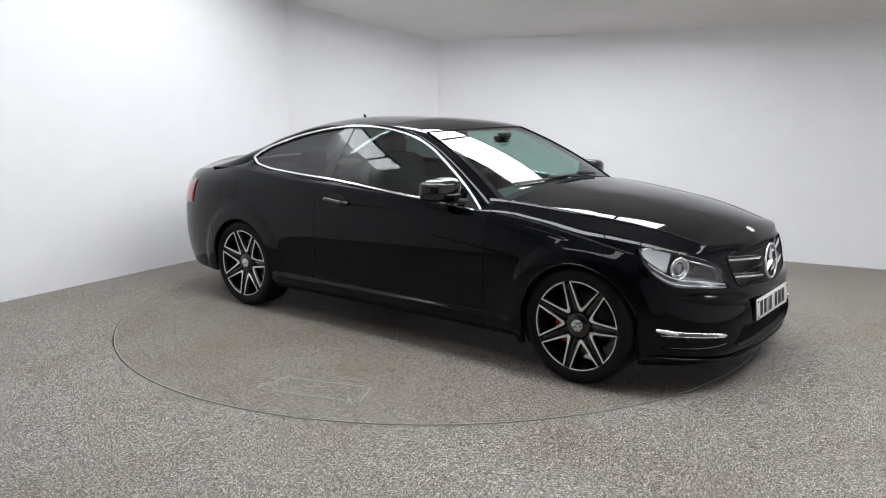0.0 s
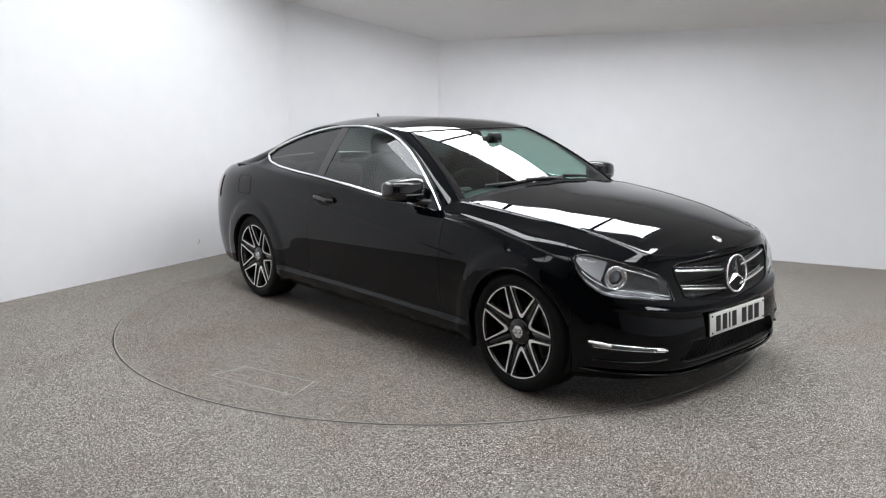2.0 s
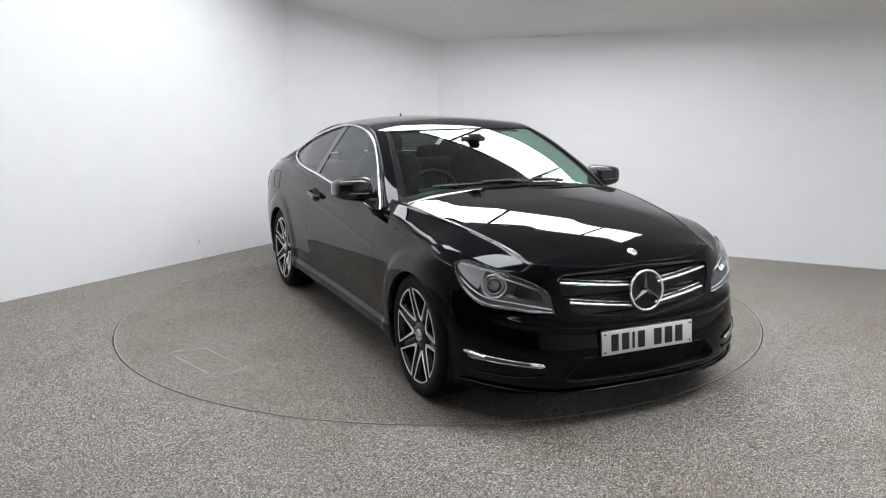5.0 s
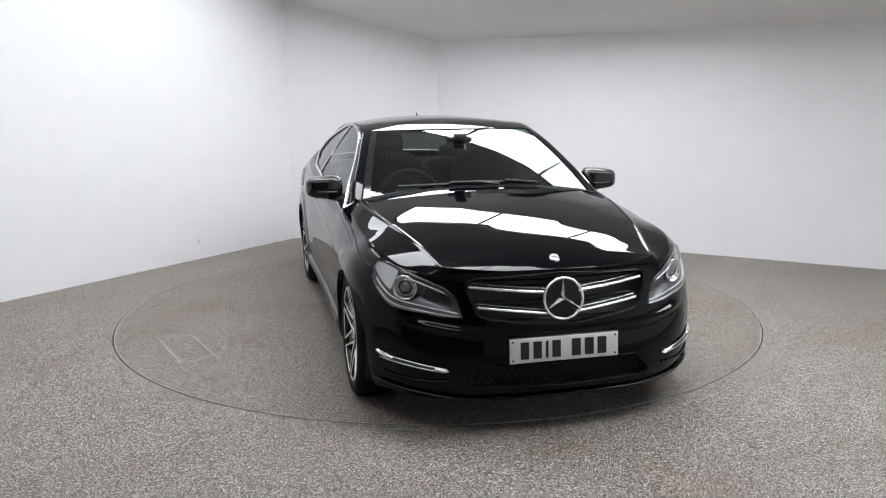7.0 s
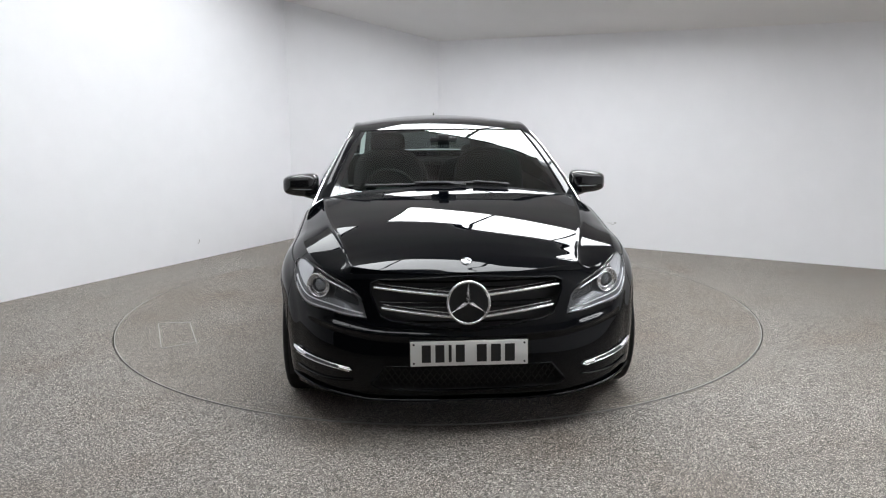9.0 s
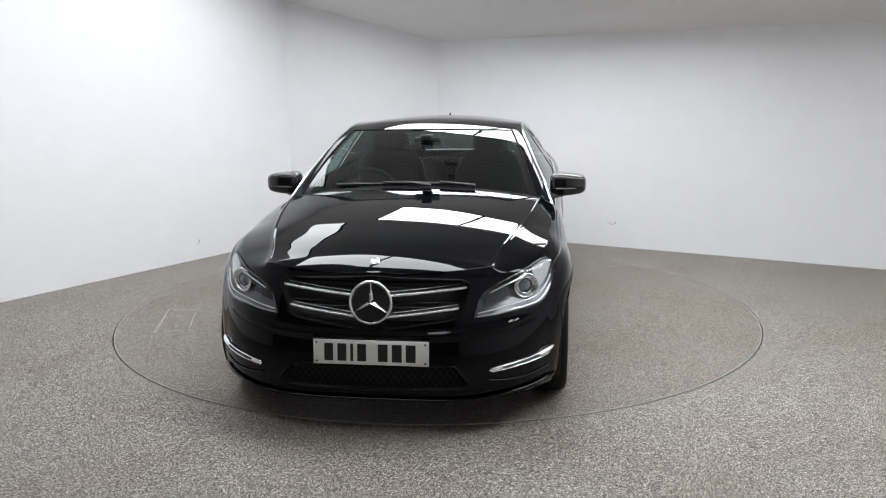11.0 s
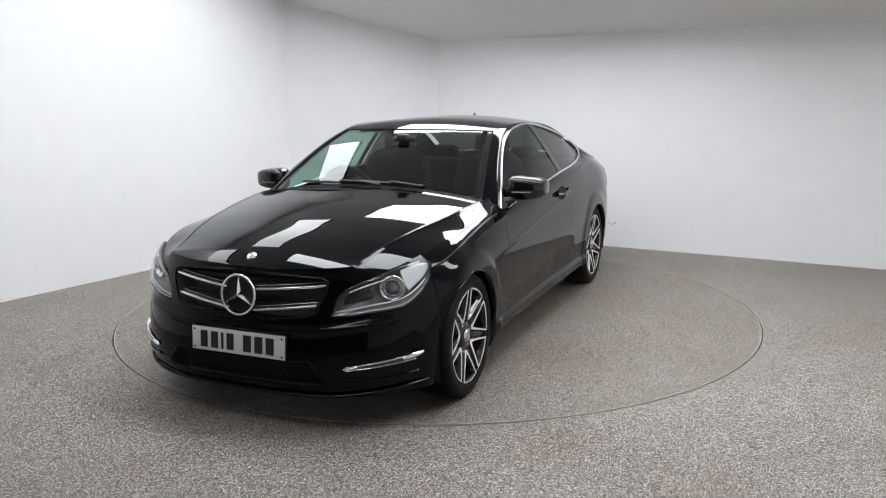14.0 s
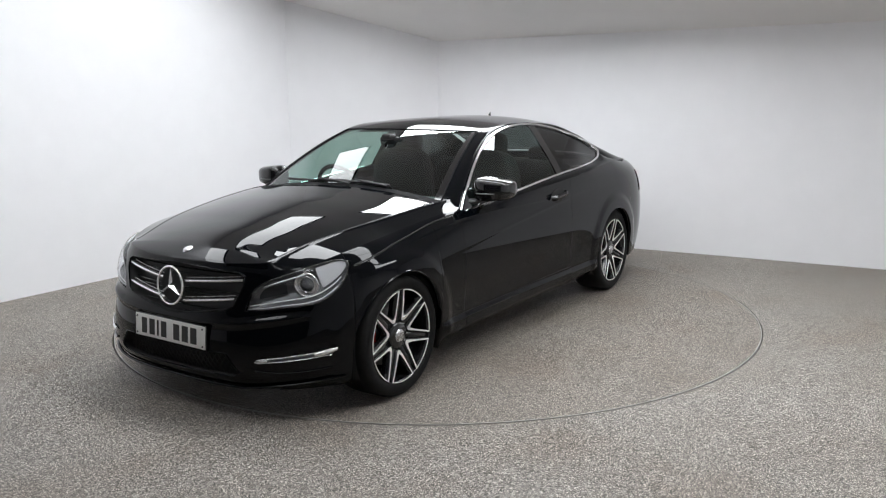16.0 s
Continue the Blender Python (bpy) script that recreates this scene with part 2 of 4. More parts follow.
p = B + RIGHT * 2.01
scuff((p.x, p.y, 0.235), RIGHT, ((-0.03, 0.004, 0.05, 0.005), (0.028, 0.008, 0.022, 0.014), (0.0, -0.008, 0.03, 0.004)))
p = A + LEFT * 1.31
scuff((p.x, p.y, 0.175), LEFT, ((0.0, 0.0, 0.008, 0.03), (0.012, -0.02, 0.006, 0.015)))

# ---- floor with the turntable let into it ----
TABLE_R = 2.2185


def build_floor():
    n = 128
    ring = [(TABLE_R + 0.0085) * np.array([math.cos(k * math.tau / n), math.sin(k * math.tau / n)]) for k in range(n)]
    rows = []
    for k in range(n):
        a = ring[k]
        far = a / np.linalg.norm(a) * 14.0
        rows.append([(a[0], a[1], -0.10), (a[0], a[1], 0.0), (far[0], far[1], 0.0)])
    v, f = grid(np.array(rows), True, True)
    tagged(link_mesh("floor", v, f, FLOOR, smooth=False), "grey speckled stone carpet floor", "floor", kind="structure")
    rows = [[((TABLE_R - 0.3) * math.cos(k * math.tau / n), (TABLE_R - 0.3) * math.sin(k * math.tau / n), -0.1), ((TABLE_R + 0.1) * math.cos(k * math.tau / n), (TABLE_R + 0.1) * math.sin(k * math.tau / n), -0.1)] for k in range(n)]
    v, f = grid(np.array(rows), True, True)
    tagged(link_mesh("turntable_pit", v, f, DARK), "dark gap round the turntable", "floor", kind="structure")


build_floor()


def build_turntable():
    t = new("turntable")
    n = 160
    rows = [[(0.0001 * math.cos(k * math.tau / n), 0.0001 * math.sin(k * math.tau / n), 0), (TABLE_R - 0.006, 0, 0), (TABLE_R - 0.006, 0, -0.06)] for k in range(n)]
    for k in range(n):
        c, s = math.cos(k * math.tau / n), math.sin(k * math.tau / n)
        rows[k] = [(0.001 * c, 0.001 * s, 0), (1.2 * c, 1.2 * s, 0), ((TABLE_R - 0.006) * c, (TABLE_R - 0.006) * s, 0), ((TABLE_R - 0.006) * c, (TABLE_R - 0.006) * s, -0.06)]
    v, f = grid(np.array(rows), True, True)
    link_mesh("deck", v, f, DECK_CARPET, t, smooth=False)
    rows = []
    for k in range(n):
        c, s = math.cos(k * math.tau / n), math.sin(k * math.tau / n)
        rows.append([((TABLE_R - 0.006) * c, (TABLE_R - 0.006) * s, z) for z in (-0.06, 0.002)] + [((TABLE_R - 0.001) * c, (TABLE_R - 0.001) * s, z) for z in (0.002, -0.06)])
    v, f = grid(np.array(rows), True, True)
    link_mesh("rim", v, f, ALU, t, "thin aluminium edge trim", smooth=False)
    # inspection hatch outlined in the carpet
    a = radians(-86.87)
    corners = [Vector((math.cos(a) * x + math.sin(a) * y, -math.sin(a) * x + math.cos(a) * y)) for x, y in ((-1.908, -0.438), (-1.700, -0.417), (-1.516, -0.889), (-1.698, -1.0))]
    bars = []
    for i in range(4):
        p, q = corners[i], corners[(i + 1) % 4]
        mid, d = (p + q) / 2, q - p
        bars.append(((d.length + 0.004, 0.0042, 0.004), pose(mid.x, mid.y, 0.0005, 0, 0, math.degrees(math.atan2(d.y, d.x)))))
    part("hatch_outline", boxes(*bars), LINE, t, "thin pale outline of a floor hatch", smooth=False)
    return tagged(t, "round grey stone carpet turntable level with the floor", "turntable")


turntable = build_turntable()

# ---- the car: x forward, y to its left, z up, from the floor under the middle of the wheelbase ----
AXLE, ARCH_R, ARCH_Z = 1.38, 0.333, 0.315
W_of = curve([(0.12, 0.835), (0.20, 0.862), (0.32, 0.876), (0.5, 0.886), (0.65, 0.886), (0.74, 0.878), (0.82, 0.868), (0.90, 0.855), (1.0, 0.806), (1.08, 0.76)])
XF_of = curve([(0.12, 2.04), (0.18, 2.09), (0.24, 2.11), (0.36, 2.107), (0.46, 2.092), (0.55, 2.077), (0.64, 2.067), (0.72, 2.043), (0.76, 2.02), (0.85, 1.97)])
XR_of = curve([(0.12, -2.25), (0.25, -2.42), (0.4, -2.49), (0.6, -2.50), (0.75, -2.48), (0.87, -2.44), (0.96, -2.40), (1.02, -2.36)])
BF_of = curve([(0.15, 3.2), (0.45, 3.0), (0.6, 2.5), (0.75, 2.3), (0.9, 2.3)])
SHOULDER = curve([(2.12, 0.728), (2.03, 0.728), (2.0, 0.724), (1.93, 0.720), (1.85, 0.735), (1.75, 0.765), (1.6, 0.796), (1.3, 0.832), (1.15, 0.852), (1.0, 0.868), (0.9, 0.876), (0.8, 0.876), (0.7, 0.870), (0.5, 0.870), (0.16, 0.886), (-0.19, 0.915), (-0.45, 0.935), (-0.95, 0.966), (-1.2, 0.988), (-1.5, 1.0), (-1.8, 0.988), (-2.1, 0.968), (-2.3, 0.945), (-2.45, 0.92)])
HOOD = curve([(2.12, 0.728), (2.04, 0.737), (2.005, 0.756), (1.96, 0.779), (1.85, 0.822), (1.6, 0.884), (1.3, 0.934), (1.05, 0.962), (0.75, 0.998)])
DECK = curve([(-1.5, 1.05), (-1.75, 1.042), (-1.95, 1.034), (-2.2, 1.022), (-2.40, 1.005), (-2.50, 0.93)])
INSET = curve([(2.12, 0.0), (2.04, 0.0), (1.95, 0.02), (1.75, 0.062), (1.4, 0.090), (1.1, 0.072), (0.9, 0.056), (0.76, 0.046), (0.5, 0.030), (0.2, 0.010), (0.0, 0.0), (-1.45, 0.0), (-1.9, 0.05), (-2.3, 0.04), (-2.45, 0.0)])
X_FRONT, X_REAR = 1.4, -1.45


def outline(s, z):
    """The plan outline at height z: s from 0 (nose) by 1 to 2 (side) to 3 (tail)."""
    s, z = np.broadcast_arrays(np.asarray(s, float), np.asarray(z, float))
    w = W_of(z)
    a = np.clip(s, 0, 1) * math.pi / 2
    c = np.clip(s - 2, 0, 1) * math.pi / 2
    x = X_FRONT + (XF_of(z) - X_FRONT) * np.cos(a) ** (2 / 2.2)
    x = np.where(s > 1, X_FRONT + (X_REAR - X_FRONT) * np.clip(s - 1, 0, 1), x)
    x = np.where(s > 2, X_REAR + (XR_of(z) - X_REAR) * np.sin(c) ** (2 / 2.8), x)
    y = np.where(s <= 1, w * np.sin(a) ** (2 / BF_of(z)), np.where(s <= 2, w, w * np.cos(c) ** (2 / 3.5)))
    y = y - 0.012 * np.exp(-((x / 0.7) ** 2)) * (z < 2)
    return x, np.maximum(y, 0)


_s = np.linspace(0, 3, 6001)
_x, _y = outline(_s, 0.5)
_len = np.r_[0, np.cumsum(np.hypot(np.diff(_x), np.diff(_y)))]


def s_at(x):
    """The s of the side at the reference height where it passes x."""
    return float(np.interp(-x, -_x, _s))


def columns(s0, s1, step=0.013):
    l0, l1 = np.interp([s0, s1], _s, _len)
    return np.interp(np.linspace(l0, l1, max(3, int((l1 - l0) / step))), _len, _s)


def bottom(x):
    z = np.where(x > 1.0, 0.160, np.where(x < -1.0, 0.225, 0.187))
    for ax in (AXLE, -AXLE):
        d = np.clip(1 - ((x - ax) / ARCH_R) ** 2, 0, None)
        z = np.maximum(z, np.where(np.abs(x - ax) < ARCH_R, ARCH_Z + ARCH_R * np.sqrt(d), 0))
    return z


def side(s, v):
    """A point of the body's side: v from the lower edge (0) to the shoulder (1)."""
    s, v = np.broadcast_arrays(np.asarray(s, float), np.asarray(v, float))
    xr = np.interp(s, _s, _x)
    top = SHOULDER(xr)
    z0 = bottom(xr)
    z = z0 + (top - z0) * v
    x, y = outline(s, z)
    k = np.clip((z - top + 0.20) / 0.20, 0, 1) * 0.955
    y = np.maximum(y - INSET(xr) * (1 - np.sqrt(1 - k * k)) / 0.703, 0)
    # crease falling from the handle towards the front arch
    k = 0.757 - 0.098 * x
    y = y + 0.0022 * np.clip(1 - np.abs(z - k) / 0.016, 0, 1) * np.clip((1.02 - x) * 3, 0, 1) * np.clip((x + 0.9) * 2, 0, 1)
    # hollow along the doors' foot, rising to the rear arch
    k = 0.42 - 0.05 * x
    y = y - 0.007 * np.exp(-((z - k) / 0.085) ** 2) * np.clip((1.0 - np.abs(x)) * 3, 0, 1)
    # crisp ledge on the wing, from the mirror to the front arch
    k = 0.838 - 0.060 * np.clip(x - 0.75, 0, 2) - 0.115 * np.clip(x - 0.75, 0, 2) ** 2
    y = y + 0.0032 * np.clip(1 - np.abs(z - k) / 0.011, 0, 1) * np.clip((1.38 - x) * 5, 0, 1) * np.clip((x + 1.2) * 1.5, 0, 1)
    # side skirt: a step out between the arches, tucked in at its foot
    u = np.clip((0.305 - z) / 0.022, 0, 1)
    u = u * u * (3 - 2 * u) * np.clip((1.06 - np.abs(x)) * 12, 0, 1)
    y = y + 0.017 * u - 0.040 * np.clip((0.235 - z) / 0.05, 0, 1) * u
    # ledge across the bumper, under the grille and the lamps
    ridge_z = np.where(y < 0.43, 0.462 + 0.012 * (y / 0.43) ** 2, 0.474 + 0.15 * (y - 0.43))
    g = np.exp(-((z - ridge_z) / 0.017) ** 2) * np.clip((0.74 - y) * 7, 0, 1) * (s < 1)
    x = x + 0.013 * g
    y = y + 0.011 * g * np.clip(y / 0.6, 0, 1)
    # flared arches: a raised band with a clear edge round each wheel
    for ax in (AXLE, -AXLE):
        r = np.hypot(x - ax, z - ARCH_Z) - ARCH_R
        u = np.clip((0.130 - r) / 0.065, 0, 1)
        y = y + (0.006 * np.exp(-((r - 0.005) / 0.085) ** 2) + 0.0075 * u * u * (3 - 2 * u)) * np.clip((0.83 - z) * 10, 0, 1)
    return np.stack([x, y, z], -1)


def side_panel(s0, s1, v0=0.0, v1=1.0, rows=26, lip=True):
    S = columns(s0, s1)
    V = np.linspace(v0, v1, rows)
    P = side(S[:, None], V[None, :])
    # turn the lower edge inwards, so that it has depth
    if lip and v0 == 0.0:
        e = P[:, :1].copy()
        e[..., 1] = np.maximum(e[..., 1] - 0.03, 0)
        P = np.concatenate([e, P], 1)
    return grid(P)


def hood_top(s0, s1, centre, rows=30, crease=None):
    S = columns(s0, s1)
    T = side(S, 1.0)
    q = np.linspace(1, 0, rows) ** 0.8
    x = T[:, None, 0] + 0 * q
    y = T[:, None, 1] * q
    zs, zc = T[:, None, 2], centre(x)
    drop = np.maximum(zc, zs) - zs
    if crease is None:
        z = zs + drop * (1 - q[None, :] ** 2.5)
    else:
        # a flat crown as far as the crease, then a steeper fall to the wing
        c = np.clip(crease(x) / np.maximum(T[:, None, 1], 0.05), 0.3, 0.955)
        inner = 0.55 * (q[None, :] / c) ** 2.1
        k = np.clip((q[None, :] - c) / (1 - c), 0, 1)
        outer = 0.55 + 0.45 * k
        z = zs + drop * (1 - np.where(q[None, :] < c, inner, outer))
        z = z + 0.0036 * np.clip(1 - np.abs(y - crease(x)) / 0.012, 0, 1) * np.clip((1.98 - x) * 8, 0, 1)
    return np.stack([x, y, z], -1)


CREASE = curve([(0.7, 0.740), (0.9, 0.722), (1.2, 0.684), (1.4, 0.645), (1.6, 0.598), (1.8, 0.545), (2.0, 0.510), (2.1, 0.50)])
car = new("car")
GAP = 0.0018
S_BUMPER, S_DOOR_F, S_DOOR_R, S_REAR = s_at(1.705), s_at(0.795), s_at(-0.60), s_at(-2.13)
S_HOOD = s_at(0.862)


def gap(s):
    return GAP / 0.9 * 1.0 if s <= 1 or s > 2 else GAP / 2.85


def both(name, pair, mat, label=""):
    """The same part on the car's two sides."""
    a = link_mesh(name, *pair, mat, car, label)
    b = link_mesh(name, *mirrored(*pair), mat, car, label)
    return a, b


GRILLE = [(0.0, 0.722), (0.395, 0.704), (0.430, 0.688), (0.430, 0.645), (0.388, 0.546), (0.345, 0.528), (0.0, 0.481)]
INTAKE = [(0.0, 0.330), (0.37, 0.330), (0.44, 0.245), (0.40, 0.222), (0.0, 0.214)]
LAMP_TOP = [(2.026, 0.470, 0.618), (2.003, 0.508, 0.652), (1.964, 0.565, 0.682), (1.925, 0.610, 0.701), (1.852, 0.675, 0.728), (1.784, 0.716, 0.744), (1.715, 0.755, 0.752), (1.686, 0.782, 0.745)]
LAMP_LOW = [(2.046, 0.446, 0.531), (2.010, 0.545, 0.541), (1.960, 0.622, 0.553), (1.905, 0.690, 0.560), (1.858, 0.735, 0.570), (1.784, 0.777, 0.610), (1.712, 0.797, 0.680), (1.686, 0.790, 0.735)]
LAMP_TOP = [(x - 0.028 * min(max((0.80 - y) / 0.34, 0), 1), y, z) for x, y, z in LAMP_TOP]
LAMP_LOW = [(x - 0.028 * min(max((0.80 - y) / 0.34, 0), 1), y, z) for x, y, z in LAMP_LOW]
LAMP = [p[1:] for p in LAMP_TOP] + [p[1:] for p in LAMP_LOW[::-1]]


def inside(y, z, poly):
    hit = False
    for i in range(len(poly)):
        (y0, z0), (y1, z1) = poly[i - 1], poly[i]
        if (z0 > z) != (z1 > z) and y < y0 + (z - z0) / (z1 - z0) * (y1 - y0):
            hit = not hit
    return hit


def opened(pair, polys, x_min):
    """Cuts openings, given as outlines in y and z, through a sheet ahead of x_min."""
    v, f = pair
    v = np.asarray(v)
    keep = []
    for q in f:
        c = v[q].mean(0)
        if c[0] < x_min or not any(inside(c[1], c[2], p) for p in polys):
            keep.append(q)
    return v, keep


def fine_panel(s0, s1, rows):
    S = columns(s0, s1, 0.007)
    P = side(S[:, None], (np.linspace(0, 1, rows) ** 0.65)[None, :])
    e = P[:, :1].copy()
    e[..., 1] = np.maximum(e[..., 1] - 0.03, 0)
    e[..., 0] -= 0.02 * (P[:, :1, 0] > 1.9)
    return grid(np.concatenate([e, P], 1))


MOUTH = [[(-0.1, p[1]) if p[0] == 0 else p for p in GRILLE], [(-0.1, p[1]) if p[0] == 0 else p for p in INTAKE], LAMP]
v, f = opened(fine_panel(0.0, S_BUMPER - gap(0.5), 90), MOUTH, 1.6)
link_mesh("front_bumper", *sheets((v, f), mirrored(v, f)), PAINT, car)
both("front_wing", opened(fine_panel(S_BUMPER + gap(0.5), S_DOOR_F - gap(1.5), 110), [LAMP], 1.6), PAINT)
both("door", side_panel(S_DOOR_F + gap(1.5), S_DOOR_R - gap(1.5), 0.180, rows=90), PAINT)
both("sill", side_panel(S_DOOR_F + gap(1.5), S_DOOR_R - gap(1.5), 0.0, 0.175, 24), PAINT)
both("rear_wing", side_panel(S_DOOR_R + gap(1.5), S_REAR - gap(2.5), rows=80), PAINT)
v, f = side_panel(S_REAR + gap(2.5), 3.0, 0.0, 0.62)
link_mesh("rear_bumper", *sheets((v, f), mirrored(v, f)), PAINT, car)
v, f = side_panel(S_REAR + gap(2.5), 3.0, 0.63, 1.0, 12)
link_mesh("tail_panel", *sheets((v, f), mirrored(v, f)), PAINT, car)

P = hood_top(0.0, S_HOOD, HOOD, 200, CREASE)
v, f = grid(P[:, 1:])
link_mesh("bonnet", *sheets((v, f), mirrored(v, f)), PAINT, car)
v, f = grid(P[:, :2])
both("bonnet_edge", (v, f), PAINT)
P = hood_top(S_HOOD, s_at(0.70), HOOD, 200, CREASE)
both("wing_top", grid(P[:, :24]), PAINT)
v, f = grid(hood_top(S_HOOD, s_at(0.80), HOOD, 200, CREASE)[:, 23:])
link_mesh("scuttle", *sheets((v, f), mirrored(v, f)), SCUTTLE, car, "black plastic scuttle under the windscreen")
v, f = grid(hood_top(s_at(-1.55), 3.0, DECK))
link_mesh("boot_lid", *sheets((v, f), mirrored(v, f)), PAINT, car)

SEAM_Z = curve([(0.80, 0.866), (0.90, 0.859), (1.01, 0.848), (1.28, 0.802), (1.51, 0.761), (1.68, 0.722)])
T = []
for x in np.linspace(0.84, 1.68, 60):
    z0, top = float(bottom(np.array(x))), float(SHOULDER(x))
    T.append(side(s_at(x), min((float(SEAM_Z(x)) - z0) / (top - z0), 1.0)))
T = np.array(T)
both("bonnet_seam", sweep(T, 0.0030, 6), DARK, "dark shut line beside the bonnet")
both("wing_edge", sweep(T + np.array([0, 0.0035, -0.0055]), 0.0034, 8), PAINT)
# greenhouse
WS_N = 33
a_ = np.linspace(-1, 1, WS_N)


def strip(e0, e1, bulge, n, lift=(0, 0, 1), power=2):
    """A bowed sheet between two edge curves of the same number of points."""
    t = np.linspace(0, 1, n)[:, None, None]
    P = e0[None] * (1 - t) + e1[None] * t
    bow = 1 - np.abs(2 * t - 1) ** power
    return P + np.array(lift) * (bulge * bow)


WS_BASE = np.stack([0.900 - 0.130 * a_**2, 0.705 * a_, 0.931 - 0.007 * a_**2], 1)
WS_TOP = np.stack([0.15 - 0.045 * a_**2, 0.532 * a_, 1.292 - 0.008 * a_**2], 1)
RF_BACK = np.stack([-1.08 + 0.05 * a_**2, 0.560 * a_, 1.315 - 0.044 * a_**2], 1)
BL_BASE = np.stack([-1.84 + 0.14 * a_**2, 0.62 * a_, 1.046 - 0.03 * a_**2], 1)
WS = strip(WS_BASE, WS_TOP, 0.025, 28, (0.5, 0, 0.87))
ROOF = strip(WS_TOP, RF_BACK, 0.062, 40, power=3.6)
ROOF[..., 2] -= 0.014 * (a_**2)[None] * (1 - np.abs(np.linspace(-1, 1, 40)) ** 3.6)[:, None]
BL = strip(RF_BACK, BL_BASE, 0.028, 16, (-0.4, 0, 0.9))
link_mesh("windscreen", *grid(WS[:, 1:-1], flip=True), GLASS, car, "slightly green tinted windscreen")
for cols in (slice(0, 2), slice(-2, None)):
    link_mesh("screen_border", *grid(WS[:, cols], flip=True), GLOSS, car, "black printed edge of the windscreen")
link_mesh("roof", *grid(ROOF, flip=True), PAINT, car)
link_mesh("rear_window", *grid(BL[:, 1:-1], flip=True), GLASS_DARK, car, "dark tinted rear window")

# window line: lower edge and upper edge, from the mirror to the tip behind
DLO_TOP = [(0.735, 0.800, 0.852), (0.60, 0.752, 0.965), (0.40, 0.682, 1.095), (0.18, 0.622, 1.212), (-0.05, 0.588, 1.279), (-0.24, 0.577, 1.304), (-0.52, 0.577, 1.308), (-0.83, 0.600, 1.268), (-1.13, 0.655, 1.190), (-1.30, 0.690, 1.125), (-1.375, 0.712, 1.080)]
DLO_LOW = [(0.735, 0.800, 0.852), (0.5, 0.802, 0.886), (0.16, 0.814, 0.918), (-0.19, 0.814, 0.952), (-0.45, 0.808, 0.973), (-0.95, 0.788, 1.003), (-1.20, 0.755, 1.022), (-1.32, 0.735, 1.048), (-1.375, 0.712, 1.080)]
UP, LOW = path3(DLO_TOP, 90), path3(DLO_LOW, 90)
ux, lx = UP[:, 0], LOW[:, 0]


def on(Q, x):
    return np.stack([np.interp(-x, -Q[:, 0], Q[:, k]) for k in range(3)], -1)


def side_glass(x0, x1, n, t0=0.0, t1=1.0):
    x = np.linspace(x0, x1, n)
    t = np.linspace(t0, t1, 12)[None, :, None]
    P = on(LOW, x)[:, None] * (1 - t) + on(UP, x)[:, None] * t
    P[..., 1] += 0.007 * (4 * t * (1 - t))[..., 0] * np.clip((0.76 - x) * (x + 1.37), 0, 1)[:, None]
    return P


both("door_window", grid(side_glass(0.73, -0.485, 50)), GLASS_SIDE, "clear door window")
P = side_glass(-0.485, -0.57, 6)
P[..., 1] += 0.006
both("window_pillar", grid(P), GLOSS, "gloss black pillar")
both("quarter_window", grid(side_glass(-0.57, -1.37, 34)), GLASS_DARK, "dark tinted quarter window")

# side frame of the roof: from the glass edge down to the window line, then to the shoulder
EDGE = np.concatenate([WS[:-1, -1], ROOF[:-1, -1], BL[:, -1]])
n = len(EDGE)
down = np.concatenate([UP[:, :], path3([(-1.375, 0.712, 1.080), (-1.45, 0.745, 1.040), (-1.6, 0.772, 1.008), (-1.85, 0.76, 0.990)], 20)[1:]])
xs = EDGE[:, 0]
tE = np.clip((xs - xs[-1]) / (xs[0] - xs[-1]), 0, 1)
target = 0.735 + (-1.85 - 0.735) * (1 - tE)
LOWER = np.stack([np.interp(-target, -down[:, 0], down[:, k]) for k in range(3)], 1)
P = np.stack([EDGE * (1 - t) + LOWER * t for t in np.linspace(0, 1, 12)], 1)
P[..., 1] += 0.026 * np.sin(np.linspace(0, 1, 12) * math.pi)[None, :]
P[..., 2] += 0.007 * np.sin(np.linspace(0, 1, 12) * math.pi)[None, :]
both("roof_frame", grid(P), PAINT)
# panel under the window line
x = np.linspace(0.79, -1.9, 120)
TOPROW = side(np.array([s_at(k) for k in x]), 1.0)
under = np.concatenate([LOW, down[90:]])
U = np.stack([np.interp(-x, -under[:, 0], under[:, k]) for k in range(3)], 1)
P = np.stack([TOPROW * (1 - t) + U * t for t in np.linspace(0, 1, 13)], 1)
bow = np.sin(np.linspace(0, 1, 13) * math.pi)[None, :] * np.clip((0.79 - x) * 4, 0, 1)[:, None]
P[..., 1] += 0.004 * bow
P[..., 2] += 0.003 * bow
both("waist_panel", grid(P), PAINT)
both("window_trim_upper", sweep(UP + np.array([0, 0.008, 0.004]), 0.010, 8), CHROME, "bright chrome window trim")
both("window_trim_lower", sweep(LOW + np.array([0, 0.008, 0.0]), 0.010, 8), CHROME, "bright chrome window trim")


